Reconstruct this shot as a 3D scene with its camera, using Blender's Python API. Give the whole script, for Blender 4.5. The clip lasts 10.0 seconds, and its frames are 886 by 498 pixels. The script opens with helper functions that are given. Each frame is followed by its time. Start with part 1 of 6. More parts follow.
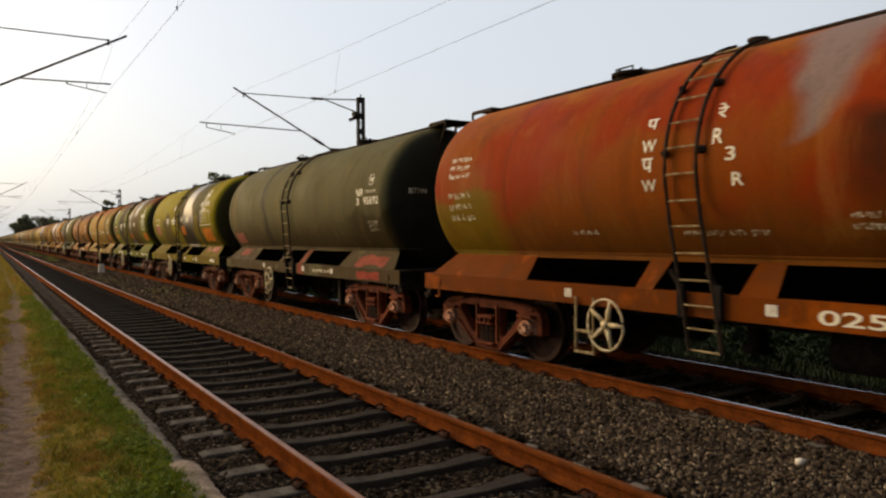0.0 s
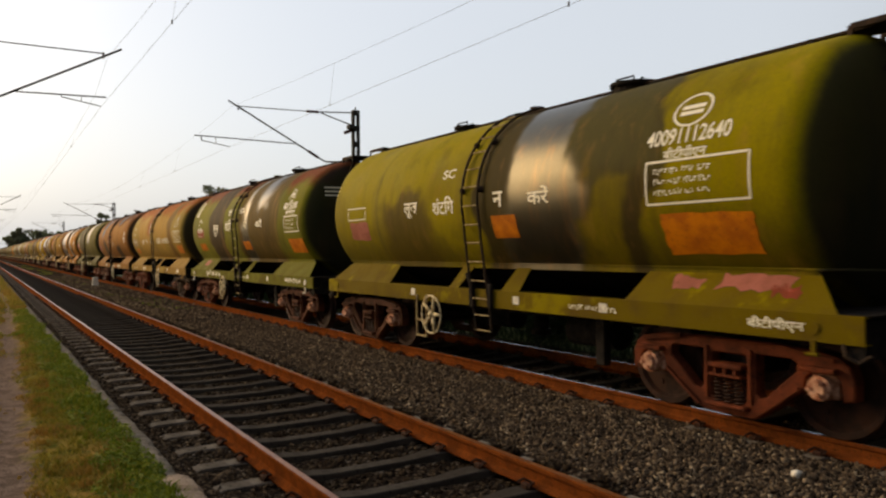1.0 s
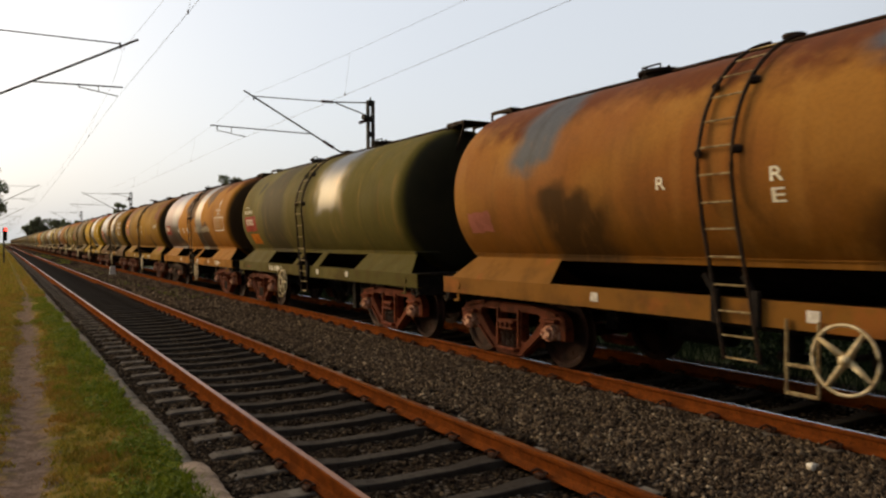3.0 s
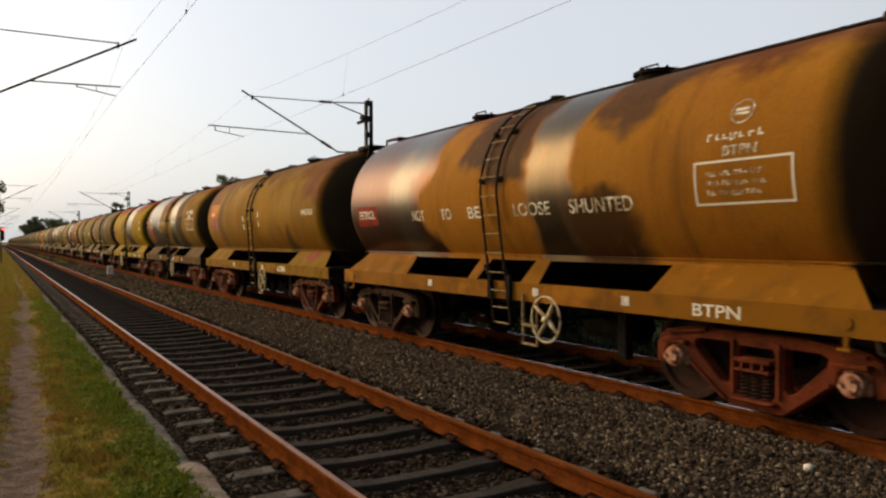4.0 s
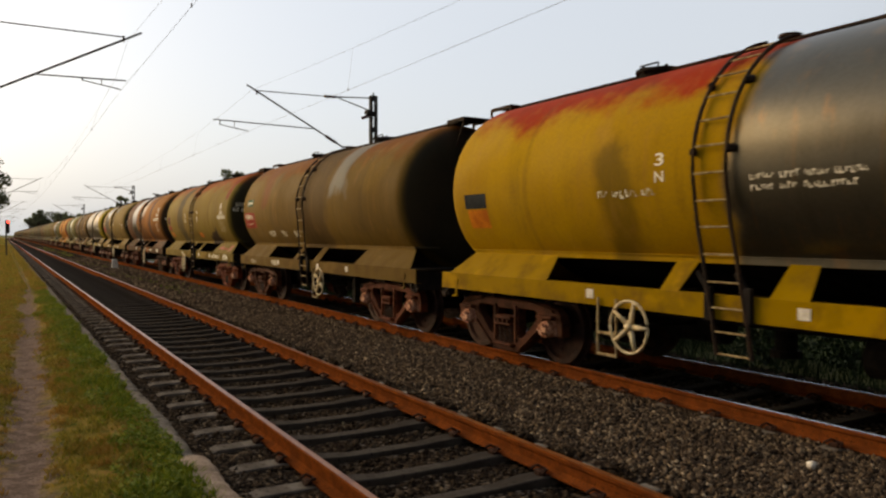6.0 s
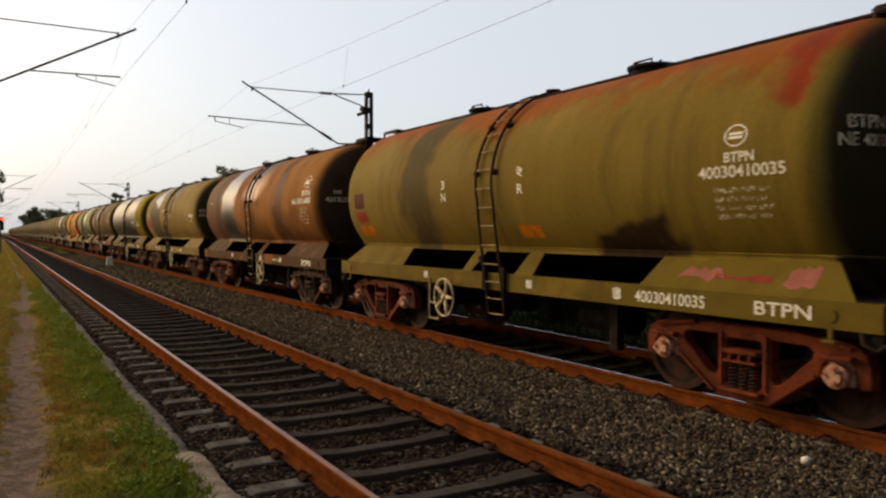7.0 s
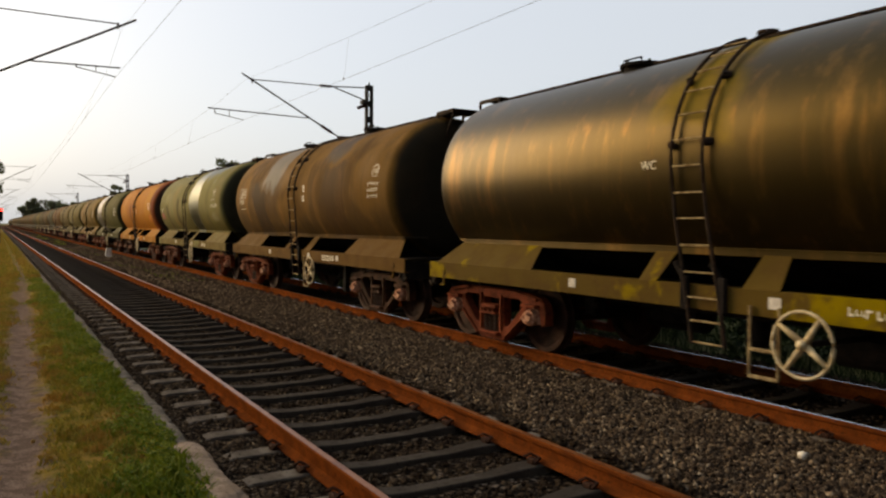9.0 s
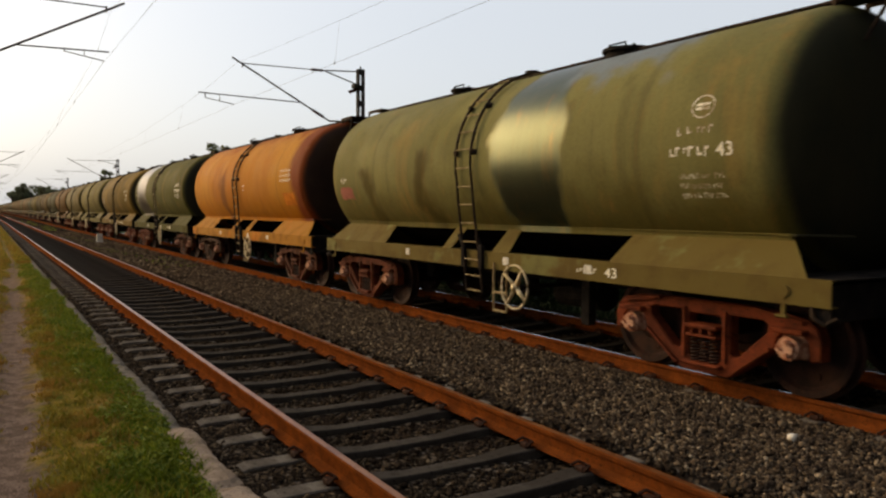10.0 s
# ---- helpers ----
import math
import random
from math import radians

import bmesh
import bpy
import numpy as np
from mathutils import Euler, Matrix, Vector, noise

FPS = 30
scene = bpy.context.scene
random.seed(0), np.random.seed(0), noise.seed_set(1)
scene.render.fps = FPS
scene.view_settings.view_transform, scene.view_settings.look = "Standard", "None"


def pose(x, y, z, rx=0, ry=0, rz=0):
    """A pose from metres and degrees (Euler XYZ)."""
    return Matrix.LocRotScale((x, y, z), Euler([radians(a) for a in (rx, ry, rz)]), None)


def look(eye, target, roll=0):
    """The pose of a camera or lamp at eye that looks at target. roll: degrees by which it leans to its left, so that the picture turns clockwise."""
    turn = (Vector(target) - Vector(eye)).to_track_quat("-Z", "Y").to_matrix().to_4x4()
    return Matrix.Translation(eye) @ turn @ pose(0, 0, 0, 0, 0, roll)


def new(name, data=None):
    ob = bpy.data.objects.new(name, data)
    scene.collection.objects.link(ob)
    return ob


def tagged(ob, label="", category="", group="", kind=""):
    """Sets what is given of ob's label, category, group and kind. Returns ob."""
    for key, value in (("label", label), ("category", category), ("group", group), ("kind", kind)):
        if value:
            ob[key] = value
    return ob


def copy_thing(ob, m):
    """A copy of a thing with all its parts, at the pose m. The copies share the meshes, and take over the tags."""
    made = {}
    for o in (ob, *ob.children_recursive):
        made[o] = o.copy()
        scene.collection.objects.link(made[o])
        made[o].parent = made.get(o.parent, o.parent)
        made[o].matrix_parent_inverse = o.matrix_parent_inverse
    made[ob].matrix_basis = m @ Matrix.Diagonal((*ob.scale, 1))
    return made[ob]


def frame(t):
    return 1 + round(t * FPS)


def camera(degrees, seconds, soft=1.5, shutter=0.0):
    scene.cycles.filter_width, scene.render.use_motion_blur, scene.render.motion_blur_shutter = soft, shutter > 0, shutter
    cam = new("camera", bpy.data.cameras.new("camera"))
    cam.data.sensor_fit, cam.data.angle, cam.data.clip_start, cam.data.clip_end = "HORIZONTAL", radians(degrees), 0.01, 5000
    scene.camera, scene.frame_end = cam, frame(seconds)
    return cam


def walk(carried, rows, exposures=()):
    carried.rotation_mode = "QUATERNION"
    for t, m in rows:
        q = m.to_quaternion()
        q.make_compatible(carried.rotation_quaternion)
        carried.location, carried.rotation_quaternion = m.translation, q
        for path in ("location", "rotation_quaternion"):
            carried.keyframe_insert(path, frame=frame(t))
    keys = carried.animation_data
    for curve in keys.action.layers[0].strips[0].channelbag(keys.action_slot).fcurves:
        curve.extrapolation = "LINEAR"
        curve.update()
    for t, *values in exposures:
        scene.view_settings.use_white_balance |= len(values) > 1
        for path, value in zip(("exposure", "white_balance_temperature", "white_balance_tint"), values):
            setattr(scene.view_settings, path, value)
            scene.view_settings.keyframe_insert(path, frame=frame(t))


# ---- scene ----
cam = camera(60.0, 10.0, soft=2.3, shutter=0.05)
EYE_Z = 2.09
# seconds, height shift, yaw, pitch, roll
PATH = [
    (0.0, 0, -30.672, -0.91, 0.43), (0.5, 0, -30.729, -0.547, 0.409), (1.0, 0, -31.047, 0.011, 0.549),
    (1.5, 0, -30.212, 0.51, 0.947), (2.0, -0.008, -30.102, -0.105, 0.533), (2.5, -0.004, -29.909, -0.693, 0.4),
    (4.0, 0, -30.121, -0.664, 0.231), (4.5, 0, -29.842, -0.717, 0.0), (5.0, -0.004, -29.993, -0.629, 0.026),
    (5.5, -0.004, -29.761, -0.777, -0.1), (7.0, -0.01, -30.148, -1.218, -0.079), (7.5, -0.012, -30.301, -1.272, -0.209),
    (8.0, -0.007, -30.333, -1.544, -0.062), (8.5, -0.006, -30.264, -1.362, -0.221), (9.0, -0.025, -30.195, -1.637, -0.53),
    (9.5, -0.03, -30.193, -2.182, -0.464), (10.0, -0.016, -30.767, -2.809, -0.332)]
walk(cam, [(t, pose(0, 0, EYE_Z + dz, 90 + p, r, y)) for t, dz, y, p, r in PATH], [(0.0, 0.32, 7750, 11), (10.0, 0.32, 7750, 11)])

# ---------------------------------------------------------------- light
SUN_EL, SUN_AZ = 20.0, 32.0          # degrees above the horizon, degrees left of the track's direction
world = bpy.data.worlds.new("sky")
scene.world = world
world.use_nodes = True
wn, wl = world.node_tree.nodes, world.node_tree.links
sky = wn.new("ShaderNodeTexSky")
sky.sky_type = "NISHITA"
sky.sun_disc = False
sky.sun_elevation = radians(SUN_EL)
sky.sun_rotation = radians(-SUN_AZ)
sky.air_density, sky.dust_density, sky.ozone_density = 0.9, 6.0, 4.0
haze = wn.new("ShaderNodeMix")
haze.data_type = "RGBA"
haze.inputs[0].default_value = 0.6
haze.inputs[7].default_value = (4.85, 5.6, 6.72, 1)
wl.new(sky.outputs[0], haze.inputs[6])
# the haze scatters forwards: it glows on the sun's side and fades towards the far side of the sky
way = wn.new("ShaderNodeVectorMath")
way.operation = "DOT_PRODUCT"
way.inputs[1].default_value = (-math.sin(radians(SUN_AZ)), math.cos(radians(SUN_AZ)), 0)
wl.new(wn.new("ShaderNodeTexCoord").outputs["Generated"], way.inputs[0])
fade = wn.new("ShaderNodeMapRange")
fade.interpolation_type = "SMOOTHSTEP"
fade.inputs[1].default_value, fade.inputs[2].default_value, fade.inputs[3].default_value, fade.inputs[4].default_value = -0.8, 0.1, 0.01, 0.146
wl.new(way.outputs["Value"], fade.inputs[0])
wl.new(fade.outputs[0], wn["Background"].inputs[1])
wl.new(haze.outputs[2], wn["Background"].inputs[0])

sun = new("sun", bpy.data.lights.new("sun", "SUN"))
sun.data.energy, sun.data.angle, sun.data.color = 1.8, radians(34), (1.0, 0.74, 0.38)
sun_dir = Vector((-math.sin(radians(SUN_AZ)) * math.cos(radians(SUN_EL)), math.cos(radians(SUN_AZ)) * math.cos(radians(SUN_EL)), math.sin(radians(SUN_EL))))
sun.matrix_world = look(sun_dir * 50, (0, 0, 0))


# ---------------------------------------------------------------- materials
def srgb(r, g, b):
    f = lambda c: c / 12.92 if c <= 0.04045 else ((c + 0.055) / 1.055) ** 2.4
    return (f(r / 255), f(g / 255), f(b / 255), 1)


class Nodes:
    """Short names for the shader nodes used below."""

    def __init__(self, name, rough=0.6, metal=0.0, spec=0.5):
        self.mat = bpy.data.materials.new(name)
        self.mat.use_nodes = True
        self.n, self.l = self.mat.node_tree.nodes, self.mat.node_tree.links
        self.b = self.n["Principled BSDF"]
        self.b.inputs["Roughness"].default_value = rough
        self.b.inputs["Metallic"].default_value = metal
        self.b.inputs["Specular IOR Level"].default_value = spec
        self.co = self.n.new("ShaderNodeTexCoord").outputs["Object"]

    def put(self, sock, v):
        if hasattr(v, "is_output"):
            self.l.new(v, sock)
        else:
            sock.default_value = v

    def math(self, op, a, b=0.0, clamp=False):
        n = self.n.new("ShaderNodeMath")
        n.operation, n.use_clamp = op, clamp
        self.put(n.inputs[0], a), self.put(n.inputs[1], b)
        return n.outputs[0]

    def scaled(self, v, src=None):
        n = self.n.new("ShaderNodeMapping")
        n.inputs["Scale"].default_value = v
        self.l.new(src or self.co, n.inputs[0])
        return n.outputs[0]

    def noise(self, scale, detail=3, rough=0.55, co=None, dist=0.0, w=None):
        n = self.n.new("ShaderNodeTexNoise")
        if w is not None:
            n.noise_dimensions = "4D"
            self.put(n.inputs["W"], w)
        self.l.new(co or self.co, n.inputs["Vector"])
        n.inputs["Scale"].default_value, n.inputs["Detail"].default_value = scale, detail
        n.inputs["Roughness"].default_value, n.inputs["Distortion"].default_value = rough, dist
        return n.outputs["Fac"]

    def step(self, v, lo, hi, a=0.0, b=1.0):
        n = self.n.new("ShaderNodeMapRange")
        n.interpolation_type = "SMOOTHSTEP"
        self.put(n.inputs[0], v)
        n.inputs[1].default_value, n.inputs[2].default_value, n.inputs[3].default_value, n.inputs[4].default_value = lo, hi, a, b
        return n.outputs[0]

    def mix(self, f, a, b, blend="MIX"):
        n = self.n.new("ShaderNodeMix")
        n.data_type, n.blend_type = "RGBA", blend
        self.put(n.inputs[0], f), self.put(n.inputs[6], a), self.put(n.inputs[7], b)
        return n.outputs[2]

    def axes(self):
        n = self.n.new("ShaderNodeSeparateXYZ")
        self.l.new(self.co, n.inputs[0])
        return n.outputs

    def grey(self, v):
        n = self.n.new("ShaderNodeCombineColor")
        for i in range(3):
            self.put(n.inputs[i], v)
        return n.outputs[0]

    def bump(self, h, strength, dist):
        n = self.n.new("ShaderNodeBump")
        n.inputs["Strength"].default_value, n.inputs["Distance"].default_value = strength, dist
        self.l.new(h, n.inputs["Height"])
        self.l.new(n.outputs[0], self.b.inputs["Normal"])

    def done(self, color, rough=None):
        self.put(self.b.inputs["Base Color"], color)
        if rough is not None:
            self.put(self.b.inputs["Roughness"], rough)
        return self.mat


def rusty(name, a, b, c, scale=6.0, rough=0.75, bump=0.4, metal=0.0, spec=0.05):
    """Three tones broken up at two scales, with fine relief."""
    m = Nodes(name, rough, metal, spec)
    n1, n2 = m.noise(scale, 5, 0.65), m.noise(scale * 9, 3)
    col = m.mix(m.step(n1, 0.38, 0.62), a, b)
    col = m.mix(m.step(n2, 0.55, 0.75), col, c)
    m.bump(n2, bump, 0.004)
    return m.done(col, m.step(n1, 0.3, 0.7, rough - 0.12, min(1, rough + 0.12)))


M_RAIL = rusty("rail_rust", srgb(118, 62, 28), srgb(96, 50, 24), srgb(62, 36, 22), 5, 0.62, 0.2, spec=0.0)
M_HEAD = Nodes("rail_crown", 0.30, 0.5, 0.5)
M_HEAD = M_HEAD.done(M_HEAD.mix(M_HEAD.step(M_HEAD.noise(9, 4), 0.4, 0.65), srgb(150, 92, 52), srgb(120, 66, 32)))
M_BRIGHT = Nodes("polished_rail_crown", 0.25, 0.9)
M_BRIGHT = M_BRIGHT.done(M_BRIGHT.mix(M_BRIGHT.noise(30, 2), srgb(200, 200, 205), srgb(150, 150, 155)))


def bogie_material():
    """Cast steel, rust-red on some wagons and browned with brake dust on others."""
    m = Nodes("bogie_rust", 0.68, 0.0, 0.05)
    n1, n2 = m.noise(3.2, 5, 0.65), m.noise(29, 3)
    red = m.mix(m.step(n1, 0.38, 0.62), srgb(118, 55, 31), srgb(86, 41, 26))
    brown = m.mix(m.step(n1, 0.36, 0.60), srgb(70, 44, 30), srgb(48, 33, 25))
    col = m.mix(m.step(m.n.new("ShaderNodeObjectInfo").outputs["Random"], 0.05, 0.75), brown, red)
    col = m.mix(m.step(n2, 0.55, 0.75), col, srgb(42, 29, 23))
    m.bump(n2, 0.4, 0.004)
    return m.done(col, m.step(n1, 0.3, 0.7, 0.56, 0.80))


M_BOGIE = bogie_material()
M_WHEEL = rusty("wheel_steel", srgb(58, 37, 29), srgb(42, 30, 26), srgb(32, 26, 24), 4, 0.6, 0.25, 0.25)
M_SPRING = rusty("spring_steel", srgb(60, 40, 32), srgb(44, 32, 27), srgb(30, 24, 22), 6, 0.6, 0.2)
M_CAP = rusty("bearing_cap", srgb(206, 160, 132), srgb(150, 92, 68), srgb(74, 46, 36), 16, 0.5, 0.3)
M_BLACK = rusty("sooty_steel", srgb(38, 33, 30), srgb(26, 24, 23), srgb(56, 42, 34), 5, 0.8, 0.4)
# near-black of the added sheet that stands for shade under the barrel
M_SHADE_BLACK = rusty("shade_black", srgb(20, 18, 17), srgb(14, 13, 12), srgb(30, 25, 21), 5, 0.9, 0.3, spec=0.0)
M_LADDER = rusty("ladder_steel", srgb(58, 44, 34), srgb(40, 34, 30), srgb(90, 64, 42), 8, 0.7, 0.3)
M_RUNG = rusty("worn_rung", srgb(170, 150, 110), srgb(120, 98, 70), srgb(80, 60, 44), 12, 0.55, 0.2)
M_WHITE = rusty("white_paint", srgb(225, 218, 205), srgb(196, 186, 170), srgb(150, 130, 108), 9, 0.6, 0.1)
M_CREAM = rusty("cream_paint", srgb(222, 204, 166), srgb(190, 168, 128), srgb(130, 102, 72), 9, 0.6, 0.1)
M_MAST = rusty("galvanised_steel", srgb(74, 72, 70), srgb(58, 56, 55), srgb(46, 43, 41), 6, 0.75, 0.2)
M_WIRE = rusty("wire_copper", srgb(92, 84, 80), srgb(70, 66, 64), srgb(60, 56, 54), 3, 0.6, 0.1, 0.3)
M_INSUL = rusty("brown_porcelain", srgb(70, 40, 32), srgb(58, 34, 30), srgb(50, 30, 26), 6, 0.3, 0.05)
M_RED = rusty("red_label_paint", srgb(152, 52, 36), srgb(130, 48, 36), srgb(98, 48, 36), 4, 0.6, 0.1)
M_ORANGE = rusty("orange_label_paint", srgb(200, 116, 22), srgb(172, 94, 26), srgb(124, 74, 28), 4, 0.6, 0.1)
M_PINK = rusty("faded_pink_paint", srgb(164, 98, 84), srgb(146, 88, 74), srgb(120, 80, 58), 4, 0.65, 0.1)
M_DULLRED = rusty("dull_red_primer", srgb(142, 62, 44), srgb(120, 58, 42), srgb(92, 58, 38), 4, 0.7, 0.1)
M_GREENP = rusty("green_label_paint", srgb(44, 78, 58), srgb(56, 84, 62), srgb(70, 76, 52), 4, 0.65, 0.1)
M_NAVY = rusty("black_label_paint", srgb(34, 40, 46), srgb(28, 32, 36), srgb(52, 52, 48), 4, 0.6, 0.1)


def lettering_paint(name, wear):
    """Stencilled off-white paint, worn away in places."""
    m = Nodes(name, 0.65)
    n = m.noise(7, 5, 0.7)
    return m.done(m.mix(m.step(n, wear, wear + 0.16), srgb(228, 218, 194), srgb(150, 130, 96)))


M_LETTER = lettering_paint("stencil_paint", 0.60)
M_FAINT = lettering_paint("worn_stencil_paint", 0.42)


def deep(c):
    """Old, oil-soaked paint: deeper and a little purer than fresh paint."""
    m = max(c[:3])
    return tuple(0.66 * m * (v / m) ** p for v, p in zip(c[:3], (1.0, 1.09, 1.25))) + (1,)


def tank_paint(name, spec):
    """Weathered tank paint in the wagon's own coordinates (y along the wagon, z up): tone patches, a weathered crown,
    repainted or oil-wetted bands, run-down streaks, dust, and shade painted with some soot over both ends."""
    spec = {key: deep(v) if key in ("base", "base2", "low", "top") else v for key, v in spec.items()}
    m = Nodes(name, 0.5, 0.0, 0.05)
    ax = m.axes()
    seed = spec.get("seed", 0.0)
    big = m.noise(spec.get("camo", 0.42), 3, 0.5, w=seed)
    mid = m.noise(1.3, 4, 0.6, w=seed + 3.1)
    fine = m.noise(26, 4, 0.65)
    runs = m.noise(1.0, 4, 0.6, m.scaled((2.2, 2.2, 0.22)), w=seed + 7.7)
    edge = spec.get("edge", 0.04)
    col = m.mix(m.step(big, 0.52 - edge, 0.52 + edge), spec["base"], spec["base2"])
    low = spec.get("low")
    h = m.math("ADD", ax[2], m.math("MULTIPLY", m.math("SUBTRACT", mid, 0.5), 1.5))
    if low:
        col = m.mix(m.step(h, 1.6, 2.5, 1.0, 0.0), col, low)
    top = spec.get("top")
    if top:
        col = m.mix(m.step(h, spec.get("topz", 3.2), spec.get("topz", 3.2) + 0.45), col, top)
    shine, warp = 0.0, m.noise(0.9, 3, 0.5, w=seed + 11.0)
    rough = m.step(mid, 0.3, 0.7, spec.get("rough", 0.74) - 0.08, spec.get("rough", 0.74) + 0.12)
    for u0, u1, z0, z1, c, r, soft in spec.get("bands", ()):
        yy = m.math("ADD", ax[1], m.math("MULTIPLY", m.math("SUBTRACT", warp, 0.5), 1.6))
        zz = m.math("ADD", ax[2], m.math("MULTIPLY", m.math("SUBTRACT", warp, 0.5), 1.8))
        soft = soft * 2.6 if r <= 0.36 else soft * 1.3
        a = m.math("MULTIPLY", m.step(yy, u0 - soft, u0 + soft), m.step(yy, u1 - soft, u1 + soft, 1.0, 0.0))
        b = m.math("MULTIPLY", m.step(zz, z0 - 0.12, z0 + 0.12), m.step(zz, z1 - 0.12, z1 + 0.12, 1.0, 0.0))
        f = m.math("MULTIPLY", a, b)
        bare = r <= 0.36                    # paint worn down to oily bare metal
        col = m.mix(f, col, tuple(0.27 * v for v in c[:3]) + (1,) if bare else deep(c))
        k = m.n.new("ShaderNodeMix")
        m.put(k.inputs[0], f), m.put(k.inputs[2], shine)
        k.inputs[3].default_value = 0.85 if bare else 0.0
        shine = k.outputs[0]
        n = m.n.new("ShaderNodeMix")
        m.put(n.inputs[0], f), m.put(n.inputs[2], rough)
        n.inputs[3].default_value = r + 0.02 if bare else r + 0.2
        rough = n.outputs[0]
    col = m.mix(m.step(runs, 0.50, 0.74, 0.0, 0.5), col, m.mix(0.62, col, srgb(48, 38, 26)))
    col = m.mix(m.step(runs, 0.44, 0.30, 0.0, 0.4), col, m.mix(0.45, col, srgb(180, 132, 70)))
    streak = m.noise(1.0, 4, 0.7, m.scaled((6.5, 6.5, 0.3)), w=seed + 2.3)
    col = m.mix(m.step(streak, 0.50, 0.76, 0.0, 0.38), col, m.mix(0.5, col, srgb(44, 33, 22)))
    col = m.mix(m.step(streak, 0.47, 0.30, 0.0, 0.5), col, m.mix(0.4, col, srgb(150, 104, 52)))
    col = m.mix(m.step(fine, 0.35, 0.7, 0.0, 0.35), col, m.mix(0.5, col, srgb(60, 48, 34)))
    # shade put into the colour of both dished ends, together with some soot
    end_shade_soot = m.math("ADD", m.math("ABSOLUTE", m.math("SUBTRACT", ax[1], 0.16)), m.math("MULTIPLY", m.math("SUBTRACT", mid, 0.5), 0.12))
    col = m.mix(m.step(end_shade_soot, 5.24, 5.37, 0.0, 0.89), col, m.mix(m.step(mid, 0.3, 0.7), srgb(27, 29, 27), srgb(42, 39, 32)))
    # dull rings where the barrel's plates are welded
    ring = m.math("ABSOLUTE", m.math("SUBTRACT", m.math("PINGPONG", m.math("ADD", ax[1], 10.2), 1.7), 0.0))
    col = m.mix(m.step(ring, 0.02, 0.08, 0.18, 0.0), col, srgb(58, 46, 32))
    m.bump(m.math("ADD", m.math("MULTIPLY", mid, 1.0), m.math("MULTIPLY", fine, 0.10)), 0.18, 0.03)
    m.put(m.b.inputs["Metallic"], shine)
    return m.done(col, rough)


def frame_paint(name, base, other):
    """Paint of the sills and saddles: scuffed, with rust and oxide repairs."""
    m = Nodes(name, 0.7, 0.0, 0.03)
    n1, n2, n3 = m.noise(1.1, 4, 0.6), m.noise(2.4, 5, 0.6), m.noise(45, 3)
    col = m.mix(m.step(n1, 0.55, 0.62), base, other)
    col = m.mix(m.step(n2, 0.44, 0.74, 0.0, 0.5), col, srgb(76, 54, 36))
    col = m.mix(m.step(n3, 0.5, 0.8, 0.0, 0.2), col, srgb(120, 96, 66))
    m.bump(n2, 0.25, 0.02)
    return m.done(col, m.step(n2, 0.3, 0.7, 0.6, 0.8))


def ground_material():
    m = Nodes("field_ground", 0.95, 0.0, 0.1)
    n1, n2 = m.noise(0.05, 4), m.noise(1.2, 5, 0.65)
    col = m.mix(m.step(n1, 0.4, 0.6), srgb(74, 82, 44), srgb(104, 92, 58))
    col = m.mix(m.step(n2, 0.45, 0.7), col, srgb(58, 66, 34))
    return m.done(col)


def verge_material():
    """Thin grass over earth, with a trodden footpath along the verge."""
    m = Nodes("verge_soil", 0.95, 0.0, 0.0)
    ax = m.axes()
    n1, n2, n3 = m.noise(0.9, 4), m.noise(6, 5, 0.65), m.noise(60, 4, 0.7)
    col = m.mix(m.step(n1, 0.38, 0.62), srgb(112, 108, 42), srgb(150, 116, 62))
    col = m.mix(m.step(n2, 0.45, 0.65), col, srgb(72, 78, 30))
    col = m.mix(m.step(n3, 0.5, 0.75), col, srgb(66, 58, 38))
    x = m.math("ADD", ax[0], m.math("MULTIPLY", m.math("SUBTRACT", m.noise(2.6, 6, 0.75), 0.5), 1.0))
    x = m.math("SUBTRACT", x, m.math("MULTIPLY", m.math("SUBTRACT", m.math("MINIMUM", ax[1], 30.0), 7.0), 0.026))
    path = m.math("MULTIPLY", m.step(x, -0.22, 0.04), m.step(x, 0.26, 0.48, 1.0, 0.0))
    path = m.math("MULTIPLY", path, m.step(ax[1], 14.0, 60.0, 1.0, 0.25))
    dirt = m.mix(m.step(n3, 0.4, 0.7), m.mix(m.step(n2, 0.4, 0.6), srgb(144, 121, 106), srgb(112, 93, 80)), srgb(78, 65, 55))
    dirt = m.mix(m.step(m.noise(14, 4, 0.6), 0.58, 0.70, 0.0, 0.6), dirt, srgb(66, 54, 44))
    col = m.mix(path, col, dirt)
    m.bump(m.math("ADD", n2, m.math("MULTIPLY", n3, 0.4)), 0.6, 0.03)
    return m.done(col)


def ballast_material():
    m = Nodes("ballast_bed", 0.9, 0.0, 0.0)
    v = m.n.new("ShaderNodeTexVoronoi")
    v.inputs["Scale"].default_value = 18
    m.l.new(m.co, v.inputs["Vector"])
    sep = m.n.new("ShaderNodeSeparateColor")
    m.l.new(v.outputs["Color"], sep.inputs[0])
    n1 = m.noise(0.8, 4)
    col = m.mix(m.step(sep.outputs[0], 0.1, 0.9), srgb(58, 49, 41), srgb(97, 84, 69))
    col = m.mix(m.step(sep.outputs[1], 0.75, 0.95), col, srgb(114, 102, 90))
    col = m.mix(m.step(v.outputs["Distance"], 0.25, 0.6), col, srgb(28, 24, 21))
    col = m.mix(m.step(n1, 0.45, 0.7, 0.0, 0.5), col, srgb(54, 42, 33))
    m.bump(v.outputs["Distance"], 1.0, 0.03)
    return m.done(col)


